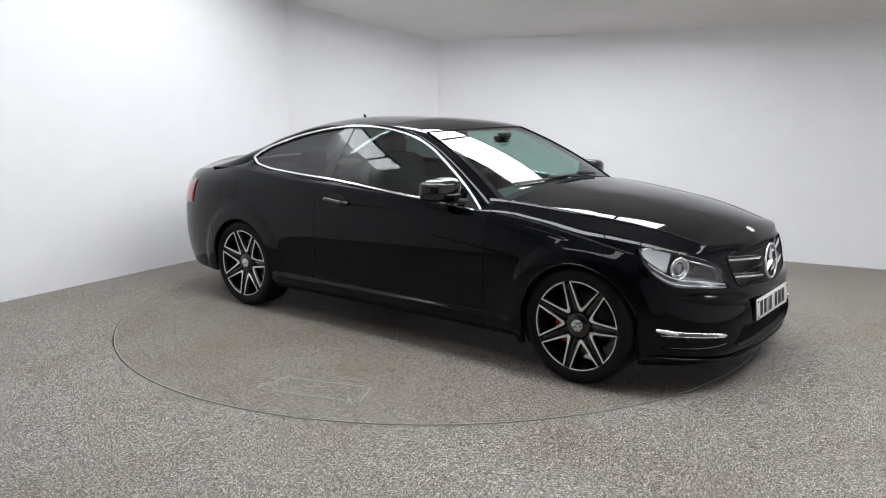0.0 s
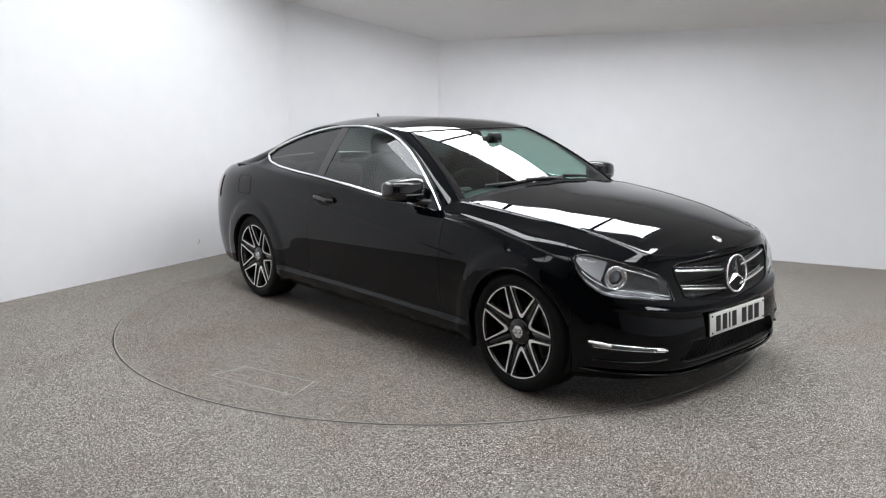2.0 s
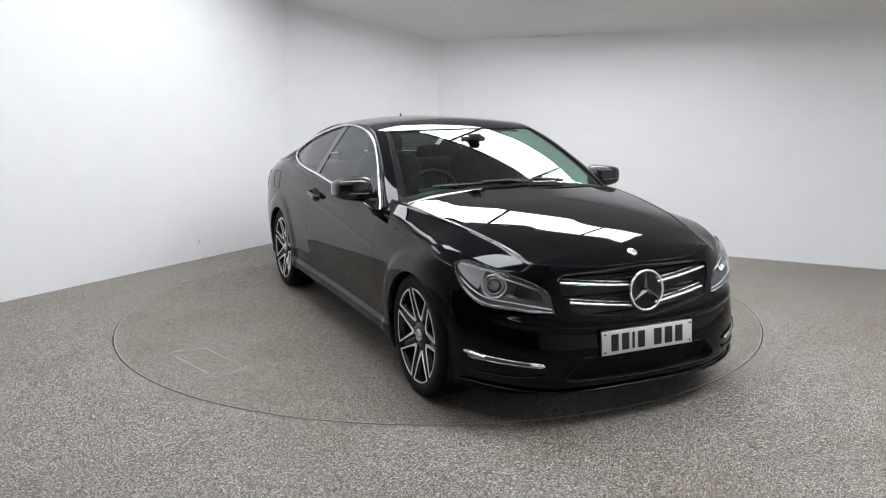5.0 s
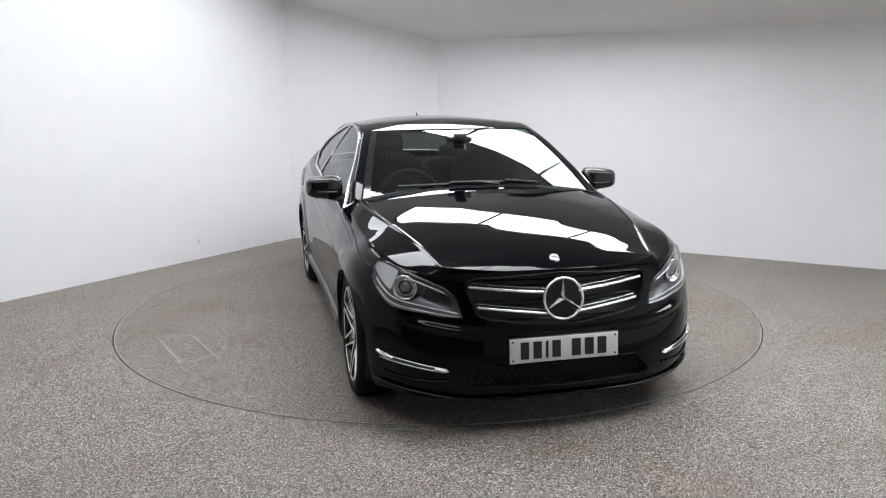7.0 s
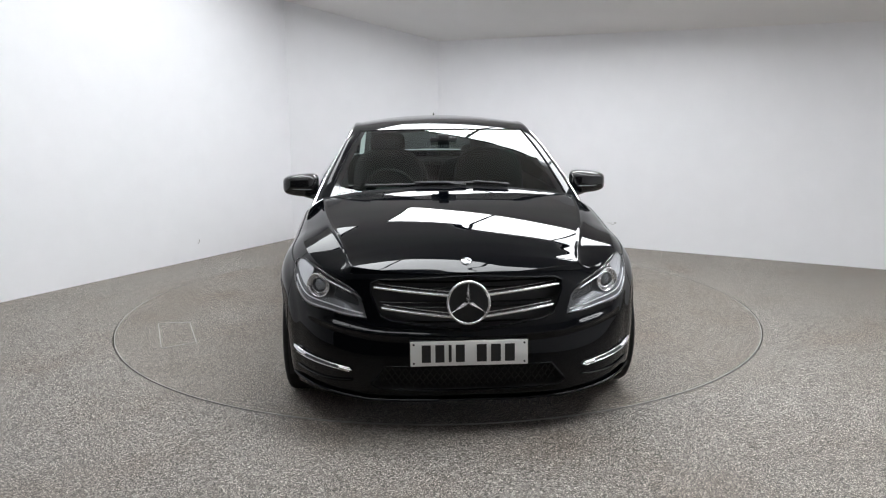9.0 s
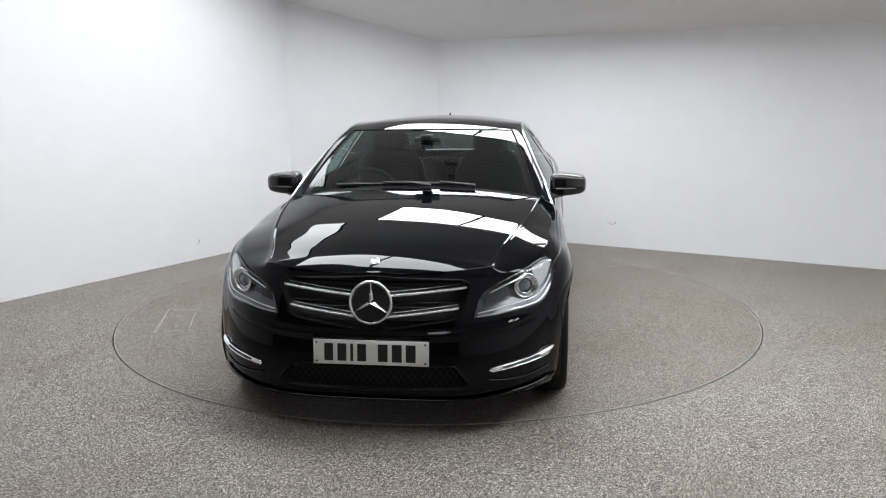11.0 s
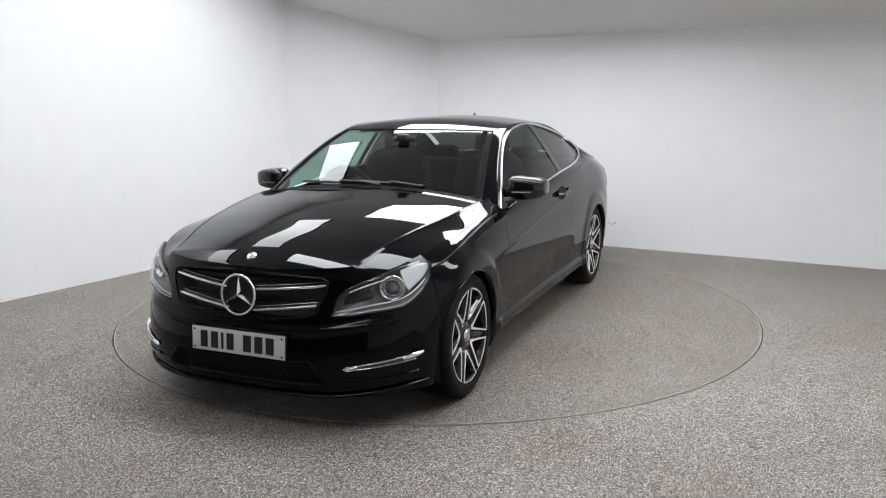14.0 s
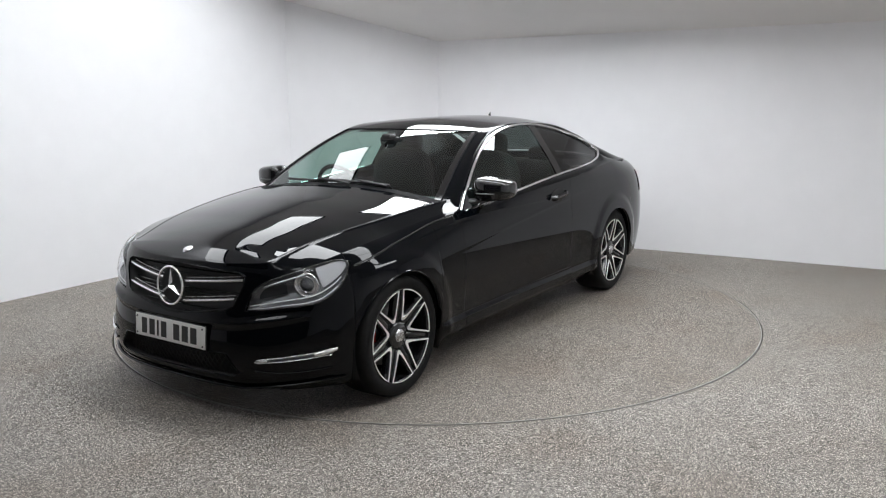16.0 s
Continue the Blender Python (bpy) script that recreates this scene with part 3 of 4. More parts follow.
def build_wheel():
    """Outer face towards -y; centre at the hub's middle."""
    w = new("wheel")
    w.parent = car
    tyre = lathe([(0.240, -0.105), (0.250, -0.117), (0.285, -0.122), (0.304, -0.112), (0.3135, -0.095), (0.316, -0.05), (0.316, 0.05), (0.3135, 0.09), (0.300, 0.110), (0.24, 0.115)], 72)
    link_mesh("tyre", *tyre, RUBBER, w, "black low-profile tyre")
    rim = lathe([(0.2465, -0.112), (0.2455, -0.116), (0.240, -0.116), (0.237, -0.108), (0.222, -0.06), (0.215, 0.0), (0.22, 0.10), (0.235, 0.11)], 72)
    link_mesh("rim", *rim, RIM_DARK, w, "black alloy rim")
    for k in range(7):
        base = k * math.tau / 7
        # a fan-shaped opening edged with a machined band: leg, rounded vee at the hub, leg, arc along the rim
        pts = [(r, radians(a)) for r, a in ((0.239, -21.8), (0.20, -20.3), (0.157, -17.8), (0.125, -15.0), (0.098, -11.5), (0.082, -7.0), (0.078, 0.0), (0.082, 7.0), (0.098, 11.5), (0.125, 15.0), (0.157, 17.8), (0.20, 20.3), (0.239, 21.8))]
        width = [0.0085, 0.0085, 0.0085, 0.010, 0.014, 0.020, 0.024, 0.020, 0.014, 0.010, 0.0085, 0.0085, 0.0085]
        pts += [(0.2405, radians(a)) for a in (16, 10, 5, 0, -5, -10, -16)]
        width += [0.006] * 7
        xy = [Vector((r * math.cos(base + a), r * math.sin(base + a))) for r, a in pts]
        mid = sum(xy, Vector((0, 0))) / len(xy)
        n_ = len(xy)
        rows_f, rows_d = [], []
        for i in range(n_):
            t_ = (xy[(i + 1) % n_] - xy[i - 1]).normalized()
            nn = Vector((-t_.y, t_.x))
            if nn.dot(mid - xy[i]) < 0:
                nn = -nn
            r = pts[i][0]
            y = -0.090 - 0.026 * ((r - 0.07) / 0.16) ** 0.7 if r > 0.07 else -0.090
            o, q = xy[i], xy[i] + nn * width[i]
            h = (o + q) / 2
            rows_f.append([(o.x, y + 0.003, o.y), (o.x * 0.8 + h.x * 0.2, y, o.y * 0.8 + h.y * 0.2), (q.x * 0.8 + h.x * 0.2, y, q.y * 0.8 + h.y * 0.2), (q.x, y + 0.003, q.y)])
            w_ = o - nn * 0.010
            rows_d.append([(w_.x, y + 0.030, w_.y), (o.x, y + 0.0031, o.y), (q.x, y + 0.0031, q.y), (q.x, y + 0.050, q.y)])
        sp = link_mesh("spoke", *grid(np.array(rows_d), True), RIM_DARK, w, "black lacquered spoke pair")
        link_mesh("spoke_face", *grid(np.array(rows_f), True), RIM_FACE, sp, "machined silver spoke edge", smooth=False)
        # black web between two openings
        a0, a1 = base + radians(20.5), base + radians(31.0)
        rows = []
        for r in np.linspace(0.07, 0.232, 7):
            y = -0.080 - 0.024 * ((r - 0.07) / 0.16) ** 0.7
            spread = radians(4.5 + 7.5 * (0.232 - r) / 0.162)
            am = base + math.pi / 7
            rows.append([(r * math.cos(am + g), y + dy, r * math.sin(am + g)) for g, dy in ((-spread, 0.03), (-spread, 0.0), (spread, 0.0), (spread, 0.03))])
        link_mesh("spoke_web", *grid(np.array(rows)), RIM_DARK, w)
    hub = lathe([(0.0, -0.096), (0.060, -0.096), (0.070, -0.088), (0.074, -0.05)], 40)
    link_mesh("hub", *hub, RIM_DARK, w)
    cap = lathe([(0.0, -0.106), (0.026, -0.105), (0.032, -0.102), (0.033, -0.094)], 32)
    link_mesh("hub_cap", *cap, SATIN, w, "silver hub cap")
    disc = lathe([(0.06, -0.02), (0.165, -0.02), (0.165, 0.005), (0.06, 0.005)], 48)
    link_mesh("brake_disc", *disc, DISC, w, "steel brake disc")
    rows = [[(r * math.cos(a), y, r * math.sin(a)) for r, y in ((0.115, -0.035), (0.165, -0.035), (0.172, -0.025), (0.172, 0.02), (0.115, 0.02), (0.115, -0.035))] for a in np.linspace(2.6, 3.5, 12)]
    link_mesh("brake_caliper", *grid(np.array(rows)), RED, w, "red brake caliper", smooth=False)
    return w


wheel = build_wheel()
HUB_Y = 0.755
wheel.matrix_basis = pose(AXLE, -HUB_Y, 0.316, 0, -27, 0)
copy_thing(wheel, pose(-AXLE, -HUB_Y, 0.316, 0, -31, 0))
copy_thing(wheel, pose(AXLE, HUB_Y, 0.316, 0, -13, 180))
copy_thing(wheel, pose(-AXLE, HUB_Y, 0.316, 0, -3, 180))

# dark liner, floor and wheel housings
for ax in (AXLE, -AXLE):
    for sg in (1, -1):
        rows = []
        for a in np.linspace(-0.45, math.pi + 0.45, 30):
            rows.append([(ax + (ARCH_R + 0.006) * math.cos(a), sg * y, ARCH_Z + (ARCH_R + 0.006) * math.sin(a)) for y in (0.845, 0.56, 0.55)] + [(ax, sg * 0.55, ARCH_Z)])
        link_mesh("wheel_housing", *grid(np.array(rows)), DARK, car, "black wheel arch liner")
part("underbody", boxes(((4.0, 1.06, 0.06), pose(-0.15, 0, 0.215)), ((1.9, 1.62, 0.06), pose(0, 0, 0.225)), ((0.40, 1.24, 0.05), pose(1.74, 0, 0.185))), DARK, car, "black underbody")

tagged(car, "shiny black two-door coupe with chrome trim, on the turntable", "car")


# ---- the car's front ----
def nose(y, z, out=0.0):
    """A point of the front skin at the given y and z, moved out along the plan's normal."""
    y, z = float(y), float(z)
    w, e = float(W_of(z)), float(BF_of(z))

    def at(k):
        a = math.asin(min(abs(k) / w, 0.9999) ** (e / 2))
        return X_FRONT + (float(XF_of(z)) - X_FRONT) * math.cos(a) ** (2 / 2.2)

    x = at(y)
    slope = (at(abs(y) + 0.004) - at(max(abs(y) - 0.004, 0))) / (0.008 if abs(y) > 0.004 else 0.008)
    nx, ny = 1.0, -slope * (1 if y >= 0 else -1)
    l = math.hypot(nx, ny)
    return Vector((x + out * nx / l, y + out * ny / l, z))


def ring_of(half, n=8):
    """A closed outline from its half for y >= 0, filled in and mirrored."""
    pts = []
    for (y0, z0), (y1, z1) in zip(half, half[1:]):
        pts += [(y0 + (y1 - y0) * k / n, z0 + (z1 - z0) * k / n) for k in range(n)]
    pts.append(half[-1])
    return pts + [(-y, z) for y, z in pts[-2:0:-1]]


def recess(half, depth, name, mat, label):
    """The back wall and the sides of an opening in the front."""
    ring = ring_of(half, 4)
    cy, cz = 0.0, sum(p[1] for p in ring) / len(ring)
    rows = []
    for y, z in ring:
        rows.append([nose(y * 1.01, z, -0.002), nose(y, z, -depth)] + [nose(y * k, cz + (z - cz) * k, -depth) for k in (0.75, 0.5, 0.25, 0.01)])
    return link_mesh(name, *grid(np.array(rows), True), mat, car, label)


BAR = rough_noise(material("brushed bright bar", (0.90, 0.90, 0.91), 0.2, 0.9), 40.0, 0.16, 0.22)
EMBLEM = rough_noise(material("polished emblem", (0.95, 0.95, 0.96), 0.2, 0.9), 60.0, 0.15, 0.22)
grille = recess(GRILLE, 0.055, "grille", MATT, "black radiator grille with bright bars")
link_mesh("grille_frame", *sweep([nose(y, z, 0.001) for y, z in ring_of(GRILLE)], 0.0040, 8, True), PAINT, grille)
BAR_SHAPE = ((0.006, -0.030), (0.007, -0.008), (0.0055, -0.004), (0.002, -0.002), (-0.0025, -0.003), (-0.006, -0.007), (-0.0075, -0.012), (-0.007, -0.030))
for z_of, y_end in ((lambda y: 0.630 + 0.040 * y / 0.43, 0.418), (lambda y: 0.533 + 0.048 * y / 0.40, 0.385)):
    for sg in (1, -1):
        ys = np.linspace(0.070, y_end, 16)
        bar = link_mesh("grille_bar", *grid(np.array([[nose(sg * y, z_of(y) + dz, o) for dz, o in BAR_SHAPE] for y in ys]), False, sg < 0), BAR, grille, "bright satin grille bar")
        # reflection on the bar's top, put in as a thin satin tube
        link_mesh("bar_glint", *sweep([nose(sg * y, z_of(y) + 0.0155, -0.020) for y in ys], 0.0016, 6), SATIN, bar, "thin bright line above the bar")
for z in (0.690, 0.665, 0.60, 0.58, 0.515):
    yy = 0.40 if z > 0.56 else 0.28
    link_mesh("grille_louvre", *sweep([nose(y, z, -0.040) for y in np.linspace(-yy, yy, 21)], 0.004, 6), GLOSS, grille)
# round emblem in the grille
emblem = link_mesh("emblem_ring", *sweep([(2.090 - 0.10 * 0.092 * math.sin(a), 0.092 * math.cos(a), 0.612 + 0.092 * math.sin(a)) for a in np.linspace(0, math.tau, 48, False)], 0.0060, 10, True, up=(1, 0, 0)), EMBLEM, grille, "round chrome emblem")
link_mesh("emblem_back", *grid(np.array([[(2.071 - 0.1 * r * math.sin(a), r * math.cos(a), 0.612 + r * math.sin(a)) for r in (0.001, 0.05, 0.086)] for a in np.linspace(0, math.tau, 32, False)]), True), DARK, grille)
for k in range(3):
    a = math.pi / 2 + k * math.tau / 3
    d, n2 = (math.cos(a), math.sin(a)), (-math.sin(a), math.cos(a))
    base = [(0.0, 0.0, 2.101), (0.016, 0.010, 2.085), (0.086, 0.0, 2.091), (0.016, -0.010, 2.085)]
    V = [(x - 0.10 * (u * d[1] + w_ * n2[1]), u * d[0] + w_ * n2[0], 0.612 + u * d[1] + w_ * n2[1]) for u, w_, x in base]
    b_ = [(v_[0] - 0.012, v_[1], v_[2]) for v_ in V]
    link_mesh("emblem_spoke", V + b_, [[0, 1, 2], [0, 2, 3], [1, 5, 6, 2], [2, 6, 7, 3], [0, 4, 5, 1], [3, 7, 4, 0]], EMBLEM, grille, smooth=False)
# bonnet badge
rows = [[(1.972 + r * math.cos(a) * 0.93, r * math.sin(a), 0.7735 - 0.40 * r * math.cos(a) + h) for r, h in ((0.0005, 0.0075), (0.015, 0.007), (0.022, 0.0055), (0.0245, 0.002), (0.0245, -0.01))] for a in np.linspace(0, math.tau, 28, False)]
link_mesh("bonnet_badge", *grid(np.array(rows), True), CHROME, car, "small round silver badge")

# lower intake
intake = recess(INTAKE, 0.05, "lower_intake", DARK, "black honeycomb lower intake")
net = []
for k in range(-26, 27):
    for sg in (1, -1):
        pts = [nose(k * 0.032 + sg * (z - 0.27) * 0.75, z, -0.034) for z in np.linspace(0.222, 0.324, 5) if abs(k * 0.032 + sg * (z - 0.27) * 0.75) < 0.41]
        if len(pts) > 2:
            net.append(sweep(pts, 0.0030, 5))
link_mesh("honeycomb_mesh", *sheets(*net), DARK, intake, "black honeycomb mesh")
link_mesh("intake_frame", *sweep([nose(y, z, 0.002) for y, z in ring_of(INTAKE)], 0.0035, 8, True), PAINT, intake)
lip = [nose(y, 0.168 + 0.035 * max(abs(y) - 0.45, 0) / 0.3, 0.010) for y in np.linspace(-0.80, 0.80, 61)]
link_mesh("front_lip", *sweep(lip, 0.007, 8, flat=1.3), PAINT, car)

# number plate, its characters as plain bars
plate = new("number_plate")
plate.parent = car
plate.matrix_basis = pose(2.112, 0, 0.390, 0, -4, 0)
part("plate_board", boxes(((0.006, 0.520, 0.111), pose(0, 0, 0)), bevel=0.002), PLATE, plate, "white plate board")
part("plate_holder", boxes(((0.012, 0.530, 0.121), pose(-0.0095, 0, 0)), bevel=0.002), GLOSS, plate)
for y, w_ in ((0.190, 0.040), (0.130, 0.040), (0.085, 0.013), (0.040, 0.040), (-0.055, 0.044), (-0.118, 0.044), (-0.180, 0.044)):
    part("plate_bar", boxes(((0.002, w_, 0.078), pose(0.0035, -y, 0))), INK, plate, "plain black bar", smooth=False)
for y in (-0.245, 0.245):
    for z in (-0.042, 0.042):
        bm = bmesh.new()
        bmesh.ops.create_uvsphere(bm, u_segments=8, v_segments=6, radius=0.005, matrix=pose(0.004, y, z))
        part("screw", bm, MATT, plate)


# headlamps
def headlamp(sg):
    flip = np.array([1, sg, 1.0])
    T, L = path3(LAMP_TOP, 34), path3(LAMP_LOW, 34)
    t = np.linspace(0, 1, 14)[:, None, None]
    P = T[None] * (1 - t) + L[None] * t
    core = np.array([1.55, 0.30, 0.60])
    N = P - core
    N /= np.linalg.norm(N, axis=2)[..., None]
    swell = (np.sin(np.linspace(0, 1, 14) * math.pi) ** 0.7)[:, None] * np.sin(np.clip(np.linspace(0, 1, 34), 0.04, 0.96) * math.pi)[None] ** 0.6
    lens = P + N * (0.004 + 0.016 * swell)[..., None]
    back = P + N * (-0.004 - 0.055 * swell)[..., None]
    f = sg < 0
    lamp = link_mesh("headlamp", *grid(back * flip, False, not f), LAMP_GREY, car, "clear headlamp with a round projector")
    link_mesh("lamp_lens", *grid(lens * flip, False, not f), LENS, lamp, "clear curved lens")
    ring = np.concatenate([T, L[::-1]])
    link_mesh("lamp_bezel", *sweep(ring * flip, 0.0035, 6, True), GLOSS, lamp)
    # bright reflector towards the wing
    k0 = 22
    refl = (P + N * (0.000 - 0.010 * swell)[..., None])[1:10, k0:33]
    link_mesh("reflector", *grid(refl * flip, False, not f), LAMP_IN, lamp, "silver reflector")
    # projector: a deep chrome ring with a glass ball
    c, d = Vector((1.848, 0.674, 0.650)), Vector((0.90, 0.42, -0.02)).normalized()
    u = Vector((0, 0, 1)).cross(d).normalized()
    w_ = d.cross(u)

    def turned(profile, steps=36):
        return grid(np.array([[np.array(c + d * h + (u * math.cos(a) + w_ * math.sin(a)) * r) * flip for r, h in profile] for a in np.linspace(0, math.tau, steps, False)]), True)

    link_mesh("projector_ring", *turned([(0.046, -0.02), (0.056, -0.004), (0.060, 0.004), (0.057, 0.009), (0.052, 0.007), (0.048, -0.002), (0.047, -0.02)]), CHROME, lamp, "chrome projector ring")
    link_mesh("projector_glass", *turned([(0.0005, 0.006), (0.012, 0.004), (0.023, -0.002), (0.031, -0.012), (0.034, -0.022)]), GLASS_BALL, lamp, "round glass projector")
    link_mesh("projector_barrel", *turned([(0.047, -0.012), (0.042, -0.006), (0.038, 0.001), (0.036, 0.003), (0.034, -0.004)]), CHROME, lamp)
    # light guide along the lower edge, and the inner turn signal
    low = (P + N * (0.001 + 0.004 * swell)[..., None])
    link_mesh("light_guide", *sweep((low[10, 1:29]) * flip, 0.0032, 6), LAMP_WHITE, lamp, "pale light guide strip")
    link_mesh("light_guide", *sweep((low[12, 1:27]) * flip, 0.0032, 6), LAMP_IN, lamp, "silver light guide trim")
    link_mesh("brow_strip", *sweep((P + N * (-0.004))[2, 5:20] * flip, 0.0035, 6), LAMP_IN, lamp, "thin silver strip")
    box = (P + N * (-0.020 - 0.020 * swell)[..., None])[3:9, 3:13]
    link_mesh("turn_signal", *grid(box * flip, False, not f), LAMP_DIM, lamp, "grey turn signal chamber")
    return lamp


GLASS_BALL = material("projector glass", (0.30, 0.32, 0.35), 0.06, 0.6, 1.0, 1.0)
LAMP_WHITE = material("frosted light guide", (0.80, 0.82, 0.84), 0.2)
LAMP_DIM = material("smoked chamber", (0.06, 0.062, 0.066), 0.25, 0.3)
headlamp(1)
headlamp(-1)


# daytime lamps in the bumper
def day_lamp(sg):
    ys = np.linspace(0.782, 0.530, 24)
    t = np.linspace(0, 1, 24)
    zt = 0.336 - 0.030 * t
    half = 0.0115 * (1 - 0.35 * t)
    core = [[nose(sg * y, z + k * h, 0.006) for k in (-1, -0.4, 0.4, 1)] for y, z, h in zip(ys[3:-4], zt[3:-4], half[3:-4])]
    lamp = link_mesh("day_lamp", *grid(np.array(core), False, sg > 0), LAMP_GREY, car, "slim day lamp with a chrome surround")
    path = [nose(sg * y, z + h, 0.009) for y, z, h in zip(ys, zt, half)] + [nose(sg * y, z - h, 0.009) for y, z, h in zip(ys[::-1], zt[::-1], half[::-1])]
    link_mesh("chrome_surround", *sweep(path, 0.0032, 6, True), CHROME, lamp, "chrome surround")
    link_mesh("chrome_wing", *sweep([nose(sg * y, z, 0.008) for y, z in zip(np.linspace(0.794, 0.735, 6), np.linspace(0.350, 0.331, 6))], lambda k: 0.008 + 0.007 * math.sin(k * math.pi), 8), CHROME, lamp)
    link_mesh("chrome_tip", *sweep([nose(sg * y, z, 0.008) for y, z in zip(np.linspace(0.575, 0.520, 6), np.linspace(0.311, 0.304, 6))], lambda k: 0.0085 * (1 - 0.6 * k), 8), CHROME, lamp)
    link_mesh("led_strip", *sweep([nose(sg * y, z, 0.010) for y, z in zip(ys[4:-5], zt[4:-5])], 0.0035, 6), LAMP_DIM, lamp)
    link_mesh("bumper_fin", *sweep([nose(sg * y, 0.262 - 0.012 * math.sin((y - 0.5) / 0.28 * math.pi), 0.004) for y in np.linspace(0.78, 0.52, 16)], 0.006, 6), PAINT, car)


day_lamp(1)
day_lamp(-1)


# ---- flanks, mirrors, handles ----
def flank(x, z, out=0.0, sg=1):
    s = s_at(x)
    z0, top = float(bottom(np.array(x))), float(SHOULDER(x))
    p = side(s, (z - z0) / (top - z0))
    return Vector((float(p[0]), sg * (float(p[1]) + out), float(p[2])))


def blob(centre, size, power, n=20, m=28):
    """A rounded box: a superellipsoid."""
    f = lambda t: math.copysign(abs(t) ** power, t)
    rows = []
    for i in range(m):
        a = i * math.tau / m
        row = []
        for j in range(n + 1):
            b = -math.pi / 2 + j * math.pi / n
            row.append((centre[0] + size[0] * f(math.cos(b)) * f(math.cos(a)), centre[1] + size[1] * f(math.cos(b)) * f(math.sin(a)), centre[2] + size[2] * f(math.sin(b))))
        rows.append(row)
    return grid(np.array(rows), True)


for sg in (1, -1):
    v, f = blob((0, 0, 0), (0.104, 0.110, 0.067), 0.5)
    v = np.array(v)
    v[:, 0] = np.where(v[:, 0] < -0.02, -0.02 + (v[:, 0] + 0.02) * 0.25, v[:, 0])
    v[:, 2] *= 1 - 0.16 * (v[:, 1] / 0.110)
    v[:, 0] -= 0.30 * np.abs(v[:, 1]) * (v[:, 1] > 0)
    v += np.array([0.49, 0.893, 0.975])
    v[:, 1] *= sg
    mirror = link_mesh("door_mirror", v, f if sg > 0 else [q[::-1] for q in f], GLOSS, car, "gloss black door mirror")
    link_mesh("mirror_indicator", *sweep([(0.596 - 0.30 * max(y - 0.893, 0) - 0.25 * (y - 0.885) ** 2 * 10, sg * y, 0.955 + 0.02 * (y - 0.8)) for y in np.linspace(0.82, 0.965, 12)], 0.0035, 6), LAMP_GREY, mirror, "slim dark indicator strip")
    link_mesh("mirror_arm", *sweep([(0.60, sg * 0.765, 0.905), (0.57, sg * 0.80, 0.908), (0.53, sg * 0.85, 0.915), (0.50, sg * 0.88, 0.925)], 0.017, 8, flat=1.6), MATT, mirror, "black mirror arm")
    part("mirror_glass", boxes(((0.003, 0.165, 0.096), pose(0.4485, sg * 0.88, 0.975)), bevel=0.001), CHROME, mirror, "mirror glass")
    # corner piece ahead of the door window
    P = side_glass(0.732, 0.60, 8)
    P[..., 1] += 0.004
    P[..., 1] *= sg
    link_mesh("window_corner", *grid(P, False, sg < 0), CORNER, car, "dark grey plastic corner piece")
    # handle
    bar = [flank(x, 0.848 - 0.10 * (x + 0.40), o, sg) for x, o in ((-0.29, 0.006), (-0.305, 0.030), (-0.35, 0.036), (-0.42, 0.036), (-0.47, 0.032), (-0.495, 0.008))]
    handle = link_mesh("door_handle", *sweep(path3(bar, 24), 0.0165, 8, flat=0.7), GLOSS, car, "gloss black door handle")
    cup = [[flank(-0.40 + 0.098 * r * math.cos(a), 0.845 + 0.046 * r * math.sin(a), 0.002, sg) for r in (0.01, 0.5, 1.0)] for a in np.linspace(0, math.tau, 24, False)]
    link_mesh("handle_cup", *grid(np.array(cup), True, sg < 0), DARK, handle)
    link_mesh("handle_trim", *sweep(path3([(p.x, p.y, p.z - 0.010) for p in bar[1:5]], 14), 0.0032, 6), CHROME, handle, "thin chrome strip")
    # arch lips
    for ax in (AXLE, -AXLE):
        arc = []
        for a in np.linspace(0.32 if ax > 0 else 0.25, math.pi - 0.30, 40):
            x, z = ax + ARCH_R * math.cos(a), ARCH_Z + ARCH_R * math.sin(a)
            arc.append(flank(x, z + 0.002, -0.004, sg))
        link_mesh("arch_lip", *sweep(arc, 0.0065, 6), PAINT, car)
    # tail lamp
    S = np.linspace(s_at(-2.02), 2.75, 30)
    P = side(S[:, None], np.linspace(0.66, 0.90, 10)[None, :])
    P[..., 0] -= 0.006
    P[..., 1] += 0.005
    P[..., 1] *= sg
    link_mesh("tail_lamp", *grid(P, False, sg < 0), TAIL, car, "red tail lamp")

# fuel flap on the driver's side
flap = [(-1.615, 0.925), (-1.44, 0.925), (-1.425, 0.91), (-1.425, 0.81), (-1.44, 0.79), (-1.60, 0.79), (-1.625, 0.81), (-1.63, 0.90), (-1.615, 0.925)]
line = []
for (x0, z0), (x1, z1) in zip(flap, flap[1:]):
    line += [flank(x0 + (x1 - x0) * k / 6, z0 + (z1 - z0) * k / 6, 0.0003, -1) for k in range(6)]
link_mesh("fuel_flap", *sweep(line, 0.0022, 5, True), DARK, car, "thin outline of the fuel flap")

# boot spoiler and aerial
DECK_POINTS = hood_top(s_at(-1.55), 3.0, DECK).reshape(-1, 3)


def deck_z(x, y):
    return float(DECK_POINTS[np.argmin(np.hypot(DECK_POINTS[:, 0] - x, DECK_POINTS[:, 1] - abs(y))), 2])


